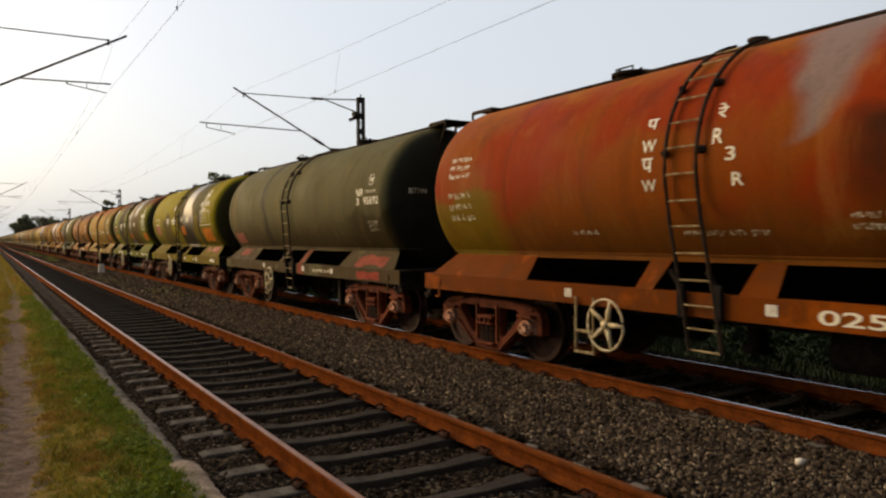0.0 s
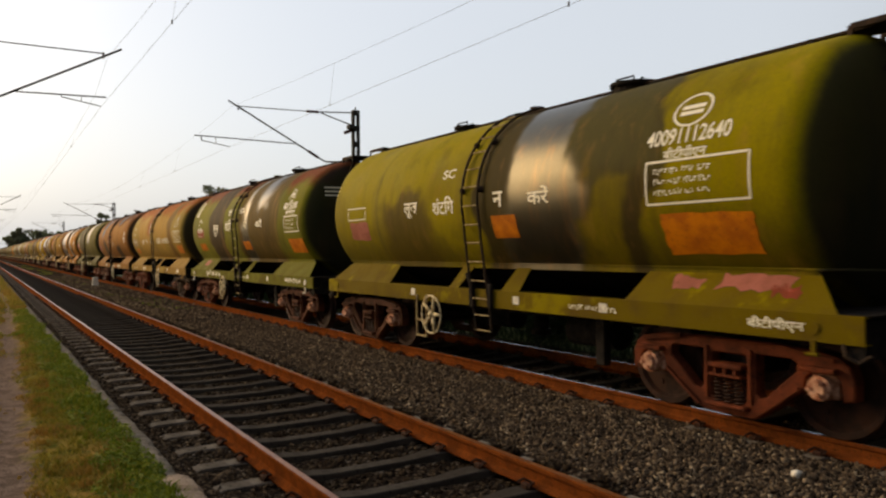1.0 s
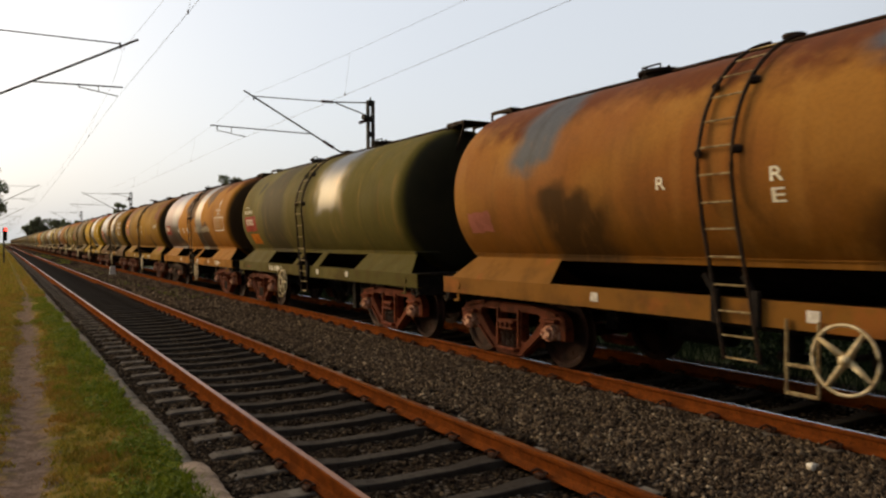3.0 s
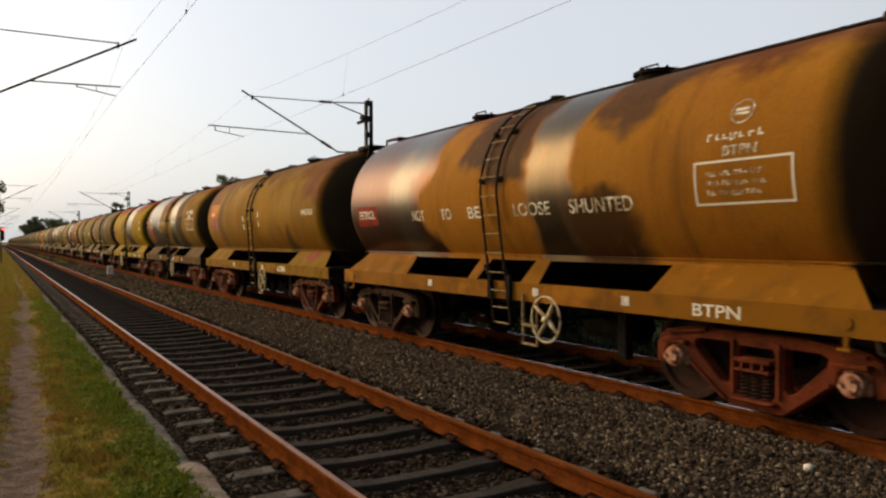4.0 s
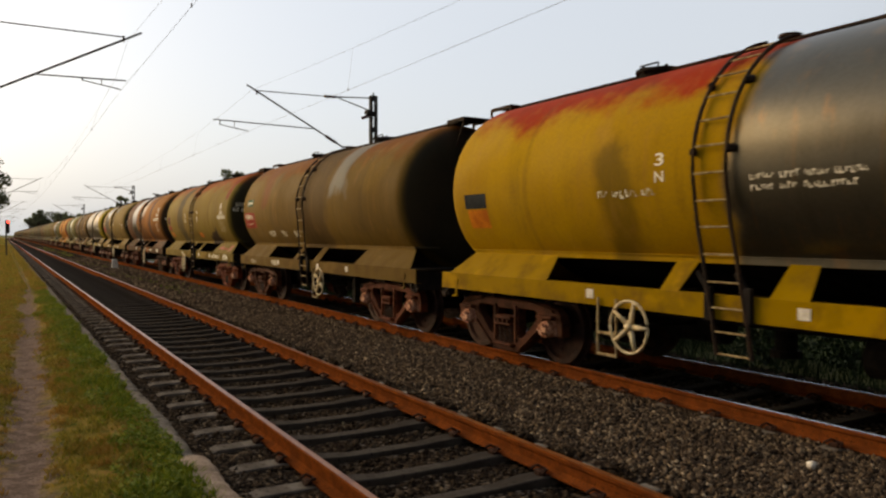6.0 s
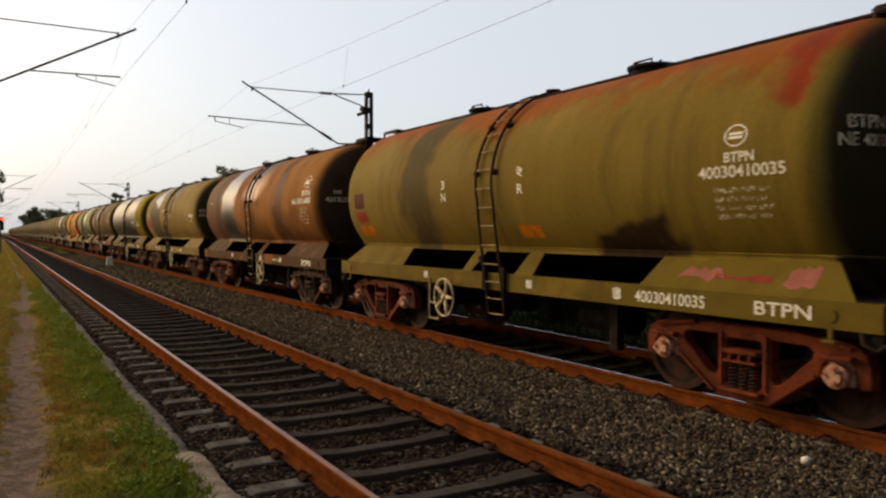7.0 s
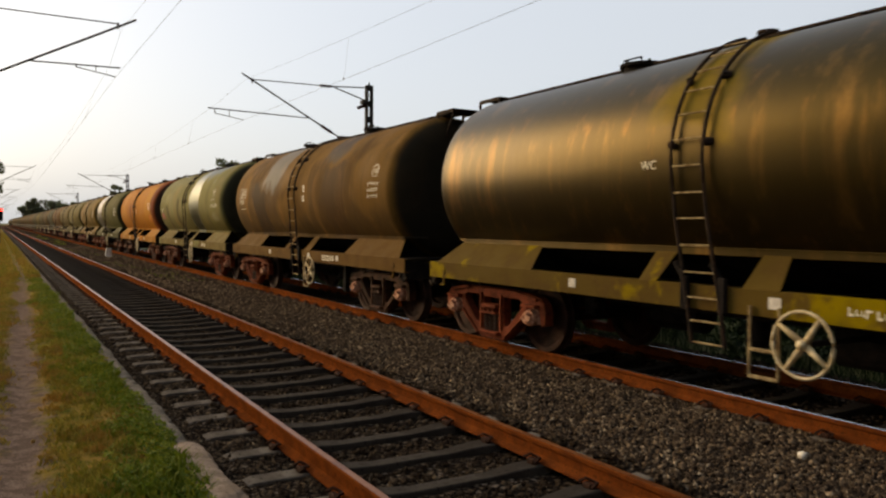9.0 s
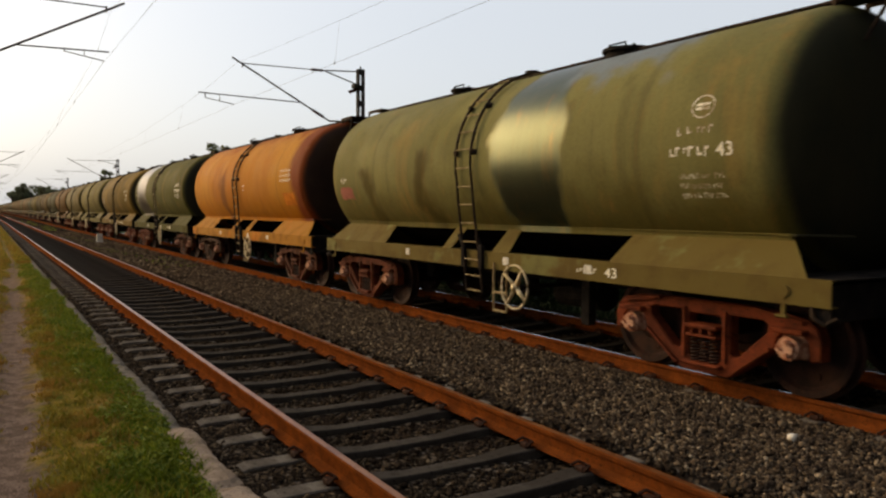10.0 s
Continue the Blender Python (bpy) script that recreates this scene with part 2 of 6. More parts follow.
def stone_material(name, tone):
    """Crushed stone; tone: scales the stones' colours, a lower value is darker."""
    m = Nodes(name, 0.95, 0.0, 0.0)
    g = m.n.new("ShaderNodeNewGeometry").outputs["Random Per Island"]
    n = m.noise(40, 3)
    r = m.n.new("ShaderNodeValToRGB")
    for i, (p, c) in enumerate(((0.0, srgb(48, 42, 38)), (0.3, srgb(70, 60, 52)), (0.55, srgb(88, 76, 64)), (0.8, srgb(108, 95, 81)), (0.96, srgb(134, 119, 102)), (1.0, srgb(176, 161, 140)))):
        e = r.color_ramp.elements[i] if i < 2 else r.color_ramp.elements.new(p)
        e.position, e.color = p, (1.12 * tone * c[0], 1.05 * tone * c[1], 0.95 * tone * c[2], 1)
    m.l.new(g, r.inputs[0])
    col = m.mix(m.step(n, 0.4, 0.7, 0, 0.4), r.outputs[0], srgb(50, 40, 33))
    return m.done(col)


def leaf_material(name, a, b, c, thinness=0.25):
    m = Nodes(name, 0.7, 0.0, 0.15)
    g = m.n.new("ShaderNodeNewGeometry").outputs["Random Per Island"]
    col = m.mix(m.step(g, 0.0, 1.0), a, b)
    col = m.mix(m.step(m.noise(1.5, 5, 0.65), 0.46, 0.60), col, c)
    col = m.mix(m.step(m.noise(5.0, 3, 0.6), 0.50, 0.66, 0.0, 0.55), col, m.mix(1.0, col, (0.45, 0.5, 0.45, 1), "MULTIPLY"))
    # thin leaves let part of the light through
    thin, both = m.n.new("ShaderNodeBsdfTranslucent"), m.n.new("ShaderNodeMixShader")
    m.l.new(col, thin.inputs["Color"])
    both.inputs[0].default_value = thinness
    m.l.new(m.b.outputs[0], both.inputs[1])
    m.l.new(thin.outputs[0], both.inputs[2])
    m.l.new(both.outputs[0], m.n["Material Output"].inputs["Surface"])
    return m.done(col)


M_GROUND, M_VERGE, M_BALLAST, M_STONE = ground_material(), verge_material(), ballast_material(), stone_material("ballast_stone", 0.88)
M_STONE_MID = stone_material("mid_ballast_stone", 0.5)
M_STONE_DARK = stone_material("dark_ballast_stone", 0.33)
M_GRASS = leaf_material("grass_blade", srgb(116, 118, 40), srgb(168, 146, 62), srgb(162, 124, 60))
M_LUSH = leaf_material("fresh_grass_blade", srgb(76, 100, 28), srgb(140, 144, 46), srgb(108, 122, 36))
M_LEAF = leaf_material("bush_leaf", srgb(34, 48, 24), srgb(48, 62, 30), srgb(30, 40, 22))
# grey-green leaves, paled to put some distance haze into their colour
M_HAZY_LEAF = leaf_material("haze_paled_leaf", srgb(94, 102, 78), srgb(108, 114, 88), srgb(84, 92, 74), 0.55)
M_BARK = rusty("bark", srgb(82, 66, 50), srgb(64, 52, 42), srgb(50, 42, 34), 6, 0.9, 0.6)


def sleeper_material():
    """Concrete, clean at the ends and soaked with grease in the bay between the rails."""
    m = Nodes("sleeper_concrete", 0.85, 0.0, 0.0)
    ax = m.axes()
    n1, n2, n3 = m.noise(3, 5, 0.65), m.noise(27, 3), m.noise(1.2, 4, 0.6)
    col = m.mix(m.step(n1, 0.38, 0.62), srgb(118, 109, 99), srgb(86, 78, 70))
    col = m.mix(m.step(n2, 0.55, 0.75), col, srgb(48, 43, 38))
    reach = m.math("ADD", m.math("ABSOLUTE", ax[0]), m.math("MULTIPLY", m.math("SUBTRACT", n3, 0.5), 0.7))
    col = m.mix(m.step(reach, 0.80, 1.0, 0.68, 0.0), col, srgb(42, 38, 35))
    m.bump(n2, 0.4, 0.004)
    return m.done(col, m.step(n1, 0.3, 0.7, 0.75, 0.95))


M_CONC = sleeper_material()
M_KERB = rusty("kerb_concrete", srgb(164, 144, 126), srgb(132, 114, 98), srgb(64, 57, 48), 5, 0.9, 1.0, spec=0.0)
M_KERB_OLD = rusty("old_kerb_concrete", srgb(134, 124, 112), srgb(104, 95, 84), srgb(62, 56, 48), 6, 0.9, 1.0, spec=0.0)
M_CLIP = rusty("clip_rust", srgb(62, 40, 30), srgb(46, 33, 28), srgb(36, 29, 26), 8, 0.75, 0.3)


# ---------------------------------------------------------------- mesh helpers
def part(name, bm, material, parent=None, label="", smooth=False):
    """Links a bmesh as one mesh object under a thing or a part."""
    me = bpy.data.meshes.new(name)
    bmesh.ops.recalc_face_normals(bm, faces=bm.faces[:])
    bm.to_mesh(me)
    bm.free()
    return mesh_part(name, me, material, parent, label, smooth)


def mesh_part(name, me, material, parent=None, label="", smooth=False):
    if material and not me.materials:
        me.materials.append(material)
    if smooth:
        me.polygons.foreach_set("use_smooth", [True] * len(me.polygons))
    ob = new(name, me)
    ob.parent = parent
    if label:
        tagged(ob, label)
    return ob


def box(bm, c, s, m=None, bevel=0.0):
    """A box of size s round c, its edges chamfered."""
    g = bmesh.ops.create_cube(bm, size=1.0, matrix=Matrix.Translation(c) @ (m or Matrix()) @ Matrix.Diagonal((*s, 1)))
    if bevel:
        edges = list({e for v in g["verts"] for e in v.link_edges})
        bmesh.ops.bevel(bm, geom=edges, offset=bevel, segments=1, affect="EDGES", profile=0.5)
    return bm


def rod(bm, a, b, r, n=8, r2=None):
    a, b = Vector(a), Vector(b)
    d = b - a
    m = Matrix.Translation((a + b) / 2) @ d.to_track_quat("Z", "Y").to_matrix().to_4x4()
    bmesh.ops.create_cone(bm, cap_ends=True, segments=n, radius1=r, radius2=r if r2 is None else r2, depth=d.length, matrix=m)
    return bm


def beam(bm, a, b, w, t, bevel=0.0):
    """A flat bar from a to b in the wagon's side plane: w across, t thick (along x)."""
    a, b = Vector(a), Vector(b)
    d = b - a
    y = d.normalized()
    x = Vector((1, 0, 0))
    z = x.cross(y)
    m = Matrix((x, y, z)).transposed().to_4x4()
    box(bm, (a + b) / 2, (t, d.length, w), m, bevel)


def prism(bm, pts, x0, x1):
    """A polygon of (y, z) points drawn out along x."""
    lo = [bm.verts.new((x0, y, z)) for y, z in pts]
    hi = [bm.verts.new((x1, y, z)) for y, z in pts]
    bm.faces.new(lo)
    bm.faces.new(hi[::-1])
    for i in range(len(pts)):
        j = (i + 1) % len(pts)
        bm.faces.new((lo[i], hi[i], hi[j], lo[j]))


def extrude_y(bm, pts, y0, y1, cuts=1):
    """A profile of (x, z) points drawn out along y."""
    rings = []
    for k in range(cuts + 1):
        y = y0 + (y1 - y0) * k / cuts
        rings.append([bm.verts.new((x, y, z)) for x, z in pts])
    bm.faces.new(rings[0])
    bm.faces.new(rings[-1][::-1])
    for a, b in zip(rings, rings[1:]):
        for i in range(len(pts)):
            j = (i + 1) % len(pts)
            bm.faces.new((a[i], b[i], b[j], a[j]))


def spin(bm, prof, axis, centre, n, caps=True):
    """A profile of (along, radius) points turned about the x or y axis through centre."""
    rings = []
    for s, r in prof:
        ring = []
        for k in range(n):
            a = 2 * math.pi * k / n
            p = (s, r * math.cos(a), r * math.sin(a)) if axis == "x" else (r * math.cos(a), s, r * math.sin(a))
            ring.append(bm.verts.new(Vector(p) + Vector(centre)))
        rings.append(ring)
    for a, b in zip(rings, rings[1:]):
        for i in range(n):
            j = (i + 1) % n
            bm.faces.new((a[i], b[i], b[j], a[j]))
    if caps:
        bm.faces.new(rings[0])
        bm.faces.new(rings[-1][::-1])


def tube(bm, pts, r, n=6):
    """A round tube along a line of points."""
    pts = [Vector(p) for p in pts]
    rings = []
    for i, p in enumerate(pts):
        d = (pts[min(i + 1, len(pts) - 1)] - pts[max(i - 1, 0)]).normalized()
        q = d.to_track_quat("Z", "Y")
        rings.append([bm.verts.new(p + q @ Vector((r * math.cos(2 * math.pi * k / n), r * math.sin(2 * math.pi * k / n), 0))) for k in range(n)])
    for a, b in zip(rings, rings[1:]):
        for i in range(n):
            j = (i + 1) % n
            bm.faces.new((a[i], b[i], b[j], a[j]))
    bm.faces.new(rings[0][::-1])
    bm.faces.new(rings[-1])


def from_arrays(name, verts, faces, material, parent=None):
    """One mesh from numpy arrays of corners and equal-sized faces."""
    me = bpy.data.meshes.new(name)
    k = faces.shape[1]
    me.vertices.add(len(verts))
    me.vertices.foreach_set("co", verts.astype(np.float32).ravel())
    me.loops.add(faces.size)
    me.loops.foreach_set("vertex_index", faces.astype(np.int32).ravel())
    me.polygons.add(len(faces))
    me.polygons.foreach_set("loop_start", np.arange(0, faces.size, k, dtype=np.int32))
    me.update(calc_edges=True)
    me.materials.append(material)
    ob = new(name, me)
    ob.parent = parent
    return ob


# ---------------------------------------------------------------- plan (metres; y runs along the tracks)
RAIL_TOP = 0.30
NEAR_X, FAR_X = 3.05, 7.67           # track centres
HALF = 0.872                         # track centre to rail centre
PITCH, FIRST = 0.697, 7.13           # sleepers
WAGON, START = 12.42, 5.48           # coupled length, first wagon's place
VERGE_Z = 0.20
rng = np.random.default_rng(5)


def ground():
    bm = bmesh.new()
    xs = [-2500, -600, -150, -40, -12, 1.3, 10.6, 14, 25, 60, 160, 600, 2500]
    ys = [-400, -60, 0, 40, 120, 300, 700, 1500, 4500]
    g = [[bm.verts.new((x, y, -0.12)) for x in xs] for y in ys]
    for j in range(len(ys) - 1):
        for i in range(len(xs) - 1):
            bm.faces.new((g[j][i], g[j][i + 1], g[j + 1][i + 1], g[j + 1][i]))
    ob = part("ground", bm, M_GROUND)
    tagged(ob, "flat green and dry brown fields reaching to the horizon", "ground", kind="structure")


def sheet(name, xs, ys, height, material):
    bm = bmesh.new()
    g = [[bm.verts.new((x, y, height(x, y))) for x in xs] for y in ys]
    for j in range(len(ys) - 1):
        for i in range(len(xs) - 1):
            bm.faces.new((g[j][i], g[j][i + 1], g[j + 1][i + 1], g[j + 1][i]))
    return part(name, bm, material, smooth=True)


def spaced(a, b, first, grow):
    out, d = [a], first
    while out[-1] < b:
        out.append(out[-1] + d)
        d *= grow
    return out


def verge_height(x, y):
    n = noise.noise(Vector((x * 1.3, y * 0.9, 0))) * 0.025 + noise.noise(Vector((x * 5, y * 4, 3))) * 0.012
    dip = -0.035 * math.exp(-((x - 0.17 - 0.026 * (min(y, 30.0) - 7)) / 0.19) ** 2)
    edge = 0 if x < 1.35 else -0.16
    return VERGE_Z + n + dip + edge


def verge():
    ys = [-30, -15, -6, -2] + spaced(0, 620, 0.16, 1.018)
    xs = [-60, -30, -14, -7, -4, -2.5, -1.6] + [-1.2 + 0.11 * i for i in range(23)] + [1.34, 1.36]
    ob = sheet("verge", xs, ys, verge_height, M_VERGE)
    tagged(ob, "grassy earth verge with a trodden footpath beside the track", "verge", kind="structure")


def bed_height(x, y):
    shoulder = 0.155
    for c in (NEAR_X, FAR_X):
        if abs(x - c) < 1.25:
            shoulder = 0.055 if abs(x - c) < 0.86 else 0.112 if x < c else 0.065
    if 4.4 < x < 6.4:
        shoulder = 0.175 - 0.02 * abs(x - 5.4)
    if x < 1.82:
        shoulder = 0.108
    if x > 9.3:
        shoulder = max(-0.10, 0.155 - (x - 9.3) * 0.22)
    return shoulder + 0.022 * noise.noise(Vector((x * 3.1, y * 2.7, 1))) + 0.012 * noise.noise(Vector((x * 11, y * 11, 5)))


def ballast():
    ys = [-40, -20, -8, -3] + spaced(-1, 620, 0.14, 1.013)
    xs = [1.40 + 0.12 * i for i in range(58)] + [8.6, 9.0, 9.3, 9.7, 10.1, 10.5, 10.9]
    ob = sheet("ballast_bed", xs, ys, bed_height, M_BALLAST)
    tagged(ob, "dark grey-brown crushed stone ballast bed under both tracks", "ballast", kind="structure")


def stone_shapes():
    v = np.array([(x, y, z) for x in (-1, 1) for y in (-1, 1) for z in (-1, 1)]) * 0.72
    f = np.array([(0, 1, 3), (0, 3, 2), (4, 6, 7), (4, 7, 5), (0, 4, 5), (0, 5, 1), (2, 3, 7), (2, 7, 6), (0, 2, 6), (0, 6, 4), (1, 5, 7), (1, 7, 3)])
    return v, f


def stones(name, label, spots, lo, hi, sink=0.35, material=None):
    """Loose angular stones strewn over the bed, one mesh."""
    v, f = stone_shapes()
    n = len(spots)
    q = rng.normal(size=(n, 4))
    q /= np.linalg.norm(q, axis=1)[:, None]
    w, x, y, z = q.T
    rot = np.stack([1 - 2 * (y * y + z * z), 2 * (x * y - z * w), 2 * (x * z + y * w), 2 * (x * y + z * w), 1 - 2 * (x * x + z * z), 2 * (y * z - x * w), 2 * (x * z - y * w), 2 * (y * z + x * w), 1 - 2 * (x * x + y * y)], 1).reshape(n, 3, 3)
    size = rng.uniform(lo, hi, (n, 1, 1)) * rng.uniform(0.5, 1.4, (n, 1, 3))
    shape = v[None] * rng.uniform(0.35, 1.35, (n, 8, 1)) * size
    pts = np.einsum("nij,nkj->nki", rot, shape)
    pts += spots[:, None, :]
    pts[:, :, 2] += size[:, :, 2] * sink
    faces = (f[None] + 8 * np.arange(n)[:, None, None]).reshape(-1, 3)
    ob = from_arrays(name, pts.reshape(-1, 3), faces, material or M_STONE)
    tagged(ob, label, "ballast", kind="stuff")


def strew(n, x0, x1, y0, y1, keep=None):
    x = rng.uniform(x0, x1, n)
    y = y0 + (y1 - y0) * rng.uniform(0, 1, n) ** 1.35
    p = [(a, b, bed_height(a, b)) for a, b in zip(x, y) if keep is None or keep(a, b)]
    return np.array(p)


def all_stones():
    off_sleeper = lambda x, y: abs(((y - FIRST + PITCH / 2) % PITCH) - PITCH / 2) > 0.15 or abs(x - NEAR_X) > 1.36
    off_rail = lambda x, y: min(abs(abs(x - NEAR_X) - HALF), abs(abs(x - FAR_X) - HALF)) > 0.09
    stones("ballast_stones", "loose grey and brown ballast stones between the tracks", strew(60000, 4.45, 6.74, 1.5, 26), 0.011, 0.025, 0.2)
    stones("ballast_stones", "loose dark ballast stones between the sleepers", strew(21000, 2.0, 4.42, 2.6, 24, lambda x, y: off_sleeper(x, y) and off_rail(x, y)), 0.018, 0.030, -0.1, M_STONE_DARK)
    stones("ballast_stones", "loose mid-toned ballast stones between the kerb and the rail", strew(7000, 1.48, 2.1, 2.6, 24, lambda x, y: off_rail(x, y) and (off_sleeper(x, y) or rng.uniform() < 0.25)), 0.012, 0.026, -0.2, M_STONE_MID)
    stones("ballast_stones", "coarse ballast stones along the tracks further off", strew(14000, 4.42, 6.74, 22, 70), 0.024, 0.045)
    stones("ballast_stones", "loose ballast stones between the tracks beside the footpath", strew(7000, 4.42, 6.74, -6, 1.5), 0.014, 0.028)
    stones("ballast_stones", "dark ballast stones between the nearest sleepers", strew(6000, 1.48, 4.42, -6, 2.6, lambda x, y: off_sleeper(x, y) and off_rail(x, y)), 0.018, 0.030, -0.1, M_STONE_DARK)
    stones("ballast_stones", "dark ballast stones under the train", strew(5000, 6.9, 9.6, 2, 26, off_rail), 0.024, 0.04, -0.1, M_STONE_DARK)


def rail_mesh():
    """Flat-bottomed rail, drawn out along y: foot, web and head."""
    p = [(-0.075, 0), (0.075, 0), (0.075, 0.012), (0.03, 0.026), (0.011, 0.045), (0.011, 0.118), (0.034, 0.132), (0.036, 0.160), (0.026, 0.171), (-0.026, 0.171), (-0.036, 0.160), (-0.034, 0.132), (-0.011, 0.118), (-0.011, 0.045), (-0.03, 0.026), (-0.075, 0.012)]
    bm = bmesh.new()
    extrude_y(bm, p, -60, 900, 8)
    bmesh.ops.recalc_face_normals(bm, faces=bm.faces[:])
    me = bpy.data.meshes.new("rail")
    for f in bm.faces:
        if f.normal.z > 0.9 and f.calc_center_median().z > 0.165:
            f.material_index = 1
    bm.to_mesh(me)
    bm.free()
    return me


def sleeper_mesh():
    """Prestressed concrete sleeper: tapered sides, raised rail seats and a waisted, lower middle."""
    bm = bmesh.new()
    st = [(-1.42, 0.190, 0.115), (-1.34, 0.207, 0.118), (-0.62, 0.205, 0.118), (-0.35, 0.180, 0.088), (0.35, 0.180, 0.088), (0.62, 0.205, 0.118), (1.34, 0.207, 0.118), (1.42, 0.190, 0.115)]
    rings = []
    for x, top, w in st:
        z = top - 0.075
        rings.append([bm.verts.new((x, -w, -0.16)), bm.verts.new((x, -w * 0.82, z - 0.01)), bm.verts.new((x, -w * 0.74, z)), bm.verts.new((x, w * 0.74, z)), bm.verts.new((x, w * 0.82, z - 0.01)), bm.verts.new((x, w, -0.16))])
    for a, b in zip(rings, rings[1:]):
        for i in range(6):
            j = (i + 1) % 6
            bm.faces.new((a[i], b[i], b[j], a[j]))
    bm.faces.new(rings[0])
    bm.faces.new(rings[-1][::-1])
    bmesh.ops.recalc_face_normals(bm, faces=bm.faces[:])
    me = bpy.data.meshes.new("sleeper")
    bm.to_mesh(me)
    bm.free()
    me.materials.append(M_CONC)
    return me


def clip_mesh():
    """Sprung steel clip with its cast shoulder, beside the rail foot."""
    bm = bmesh.new()
    box(bm, (-0.105, 0, 0.012), (0.05, 0.07, 0.05), None, 0.008)
    tube(bm, [(-0.13, -0.05, 0.02), (-0.10, -0.055, 0.045), (-0.06, -0.03, 0.035), (-0.065, 0.01, 0.04), (-0.10, 0.03, 0.055), (-0.135, 0.05, 0.035), (-0.11, 0.075, 0.02)], 0.010, 5)
    box(bm, (-0.055, 0, 0.006), (0.05, 0.10, 0.012))
    for v in bm.verts:
        v.co = Vector((v.co.x * 1.12, v.co.y * 1.35, v.co.z * 1.3))
    bmesh.ops.recalc_face_normals(bm, faces=bm.faces[:])
    me = bpy.data.meshes.new("rail_clip")
    bm.to_mesh(me)
    bm.free()
    me.materials.append(M_CLIP)
    return me


def track(name, cx, crown, label, count, clips, rail, slp, clip):
    thing = new(name)
    thing.location = (cx, 0, 0)
    tagged(thing, label, "railway track", kind="structure")
    for s in (-1, 1):
        me = rail.copy()
        me.materials.append(M_RAIL)
        me.materials.append(crown)
        r = mesh_part("rail", me, None, thing, "rusty brown steel rail with a worn crown")
        r.location = (s * HALF, 0, RAIL_TOP - 0.171)
    for i in range(-26, count):
        o = new("sleeper", slp)
        o.parent = thing
        o.location = (rng.normal(0, 0.012), FIRST + PITCH * i + rng.normal(0, 0.008), rng.normal(0, 0.003))
        o.rotation_euler = (0, 0, rng.normal(0, 0.004))
        if i < clips:
            for s in (-1, 1):
                for t in (0, 1):
                    c = new("rail_clip", clip)
                    c.parent = thing
                    c.location = (s * HALF, FIRST + PITCH * i, 0.125)
                    c.rotation_euler = (0, 0, math.pi * t)
    far = bmesh.new()
    for i in range(count, count + 420):
        box(far, (0, FIRST + PITCH * i, 0.03), (2.75, 0.19, 0.16))
    f = part("sleeper_run", far, M_CONC, thing, "distant row of concrete sleepers")
    tagged(f, kind="stuff")


def tracks():
    rail, slp, clip = rail_mesh(), sleeper_mesh(), clip_mesh()
    track("track_near", NEAR_X, M_HEAD, "empty track with rust-brown rails on concrete sleepers", 280, 46, rail, slp, clip)
    track("track_far", FAR_X, M_BRIGHT, "track with polished rails carrying the tank train", 110, 22, rail, slp, clip)


def kerb():
    """Cast kerb stones end to end; the one nearest the path stands proud, all of them chipped and worn round."""
    thing = new("kerb")
    tagged(thing, "weathered concrete kerb between the verge and the ballast", "kerb", kind="structure")
    y = 1.79 - 7 * 1.62
    while y < 260:
        length = 1.62 if y < 12 else 3.24 if y < 80 else 12.0
        near = y < 6.5
        wide, rough = (0.28, 0.020) if near else (0.205, 0.022)
        n = 44 if -2 < y < 14 else 24 if y < 40 else 6
        ring = [(-0.5, -0.17), (-0.5, 0.09), (-0.47, 0.145), (-0.38, 0.165), (-0.12, 0.175), (0.14, 0.175), (0.36, 0.16), (0.46, 0.13), (0.5, 0.06), (0.5, -0.17)]
        bm = bmesh.new()
        rows = []
        for i in range(n + 1):
            v = length * (i / n - 0.5)
            worn = max(0.0, 1 - min(i, n - i) * length / n / 0.09)            # corners knocked off at the joints
            row = []
            for a, z in ring:
                q = Vector((a * 2.0, (v + y) * 3.1, z * 6))
                d = rough * (noise.noise(q * 0.6) + 0.35 * noise.noise(q * 3.1) + 0.3 * noise.noise(q * 7.0))
                chip = max(0.0, noise.noise(q * 2.3 + Vector((4, 1, 8))) - 0.22) * 0.09 if abs(a) > 0.3 else 0.0
                row.append(bm.verts.new((wide * a * (1 - 0.10 * worn) + d - math.copysign(chip, a), v * (1 - 0.004 / length), z + d * 0.8 - 0.03 * worn - chip * 0.6)))
            rows.append(row)
        for p, q in zip(rows, rows[1:]):
            for i in range(len(ring) - 1):
                bm.faces.new((p[i], p[i + 1], q[i + 1], q[i]))
        bm.faces.new(rows[0]), bm.faces.new(rows[-1][::-1])
        o = part("kerb_stone", bm, M_KERB if near else M_KERB_OLD, thing)
        o.location = (1.345, y + length / 2, 0.085 if near else 0.043)
        y += length


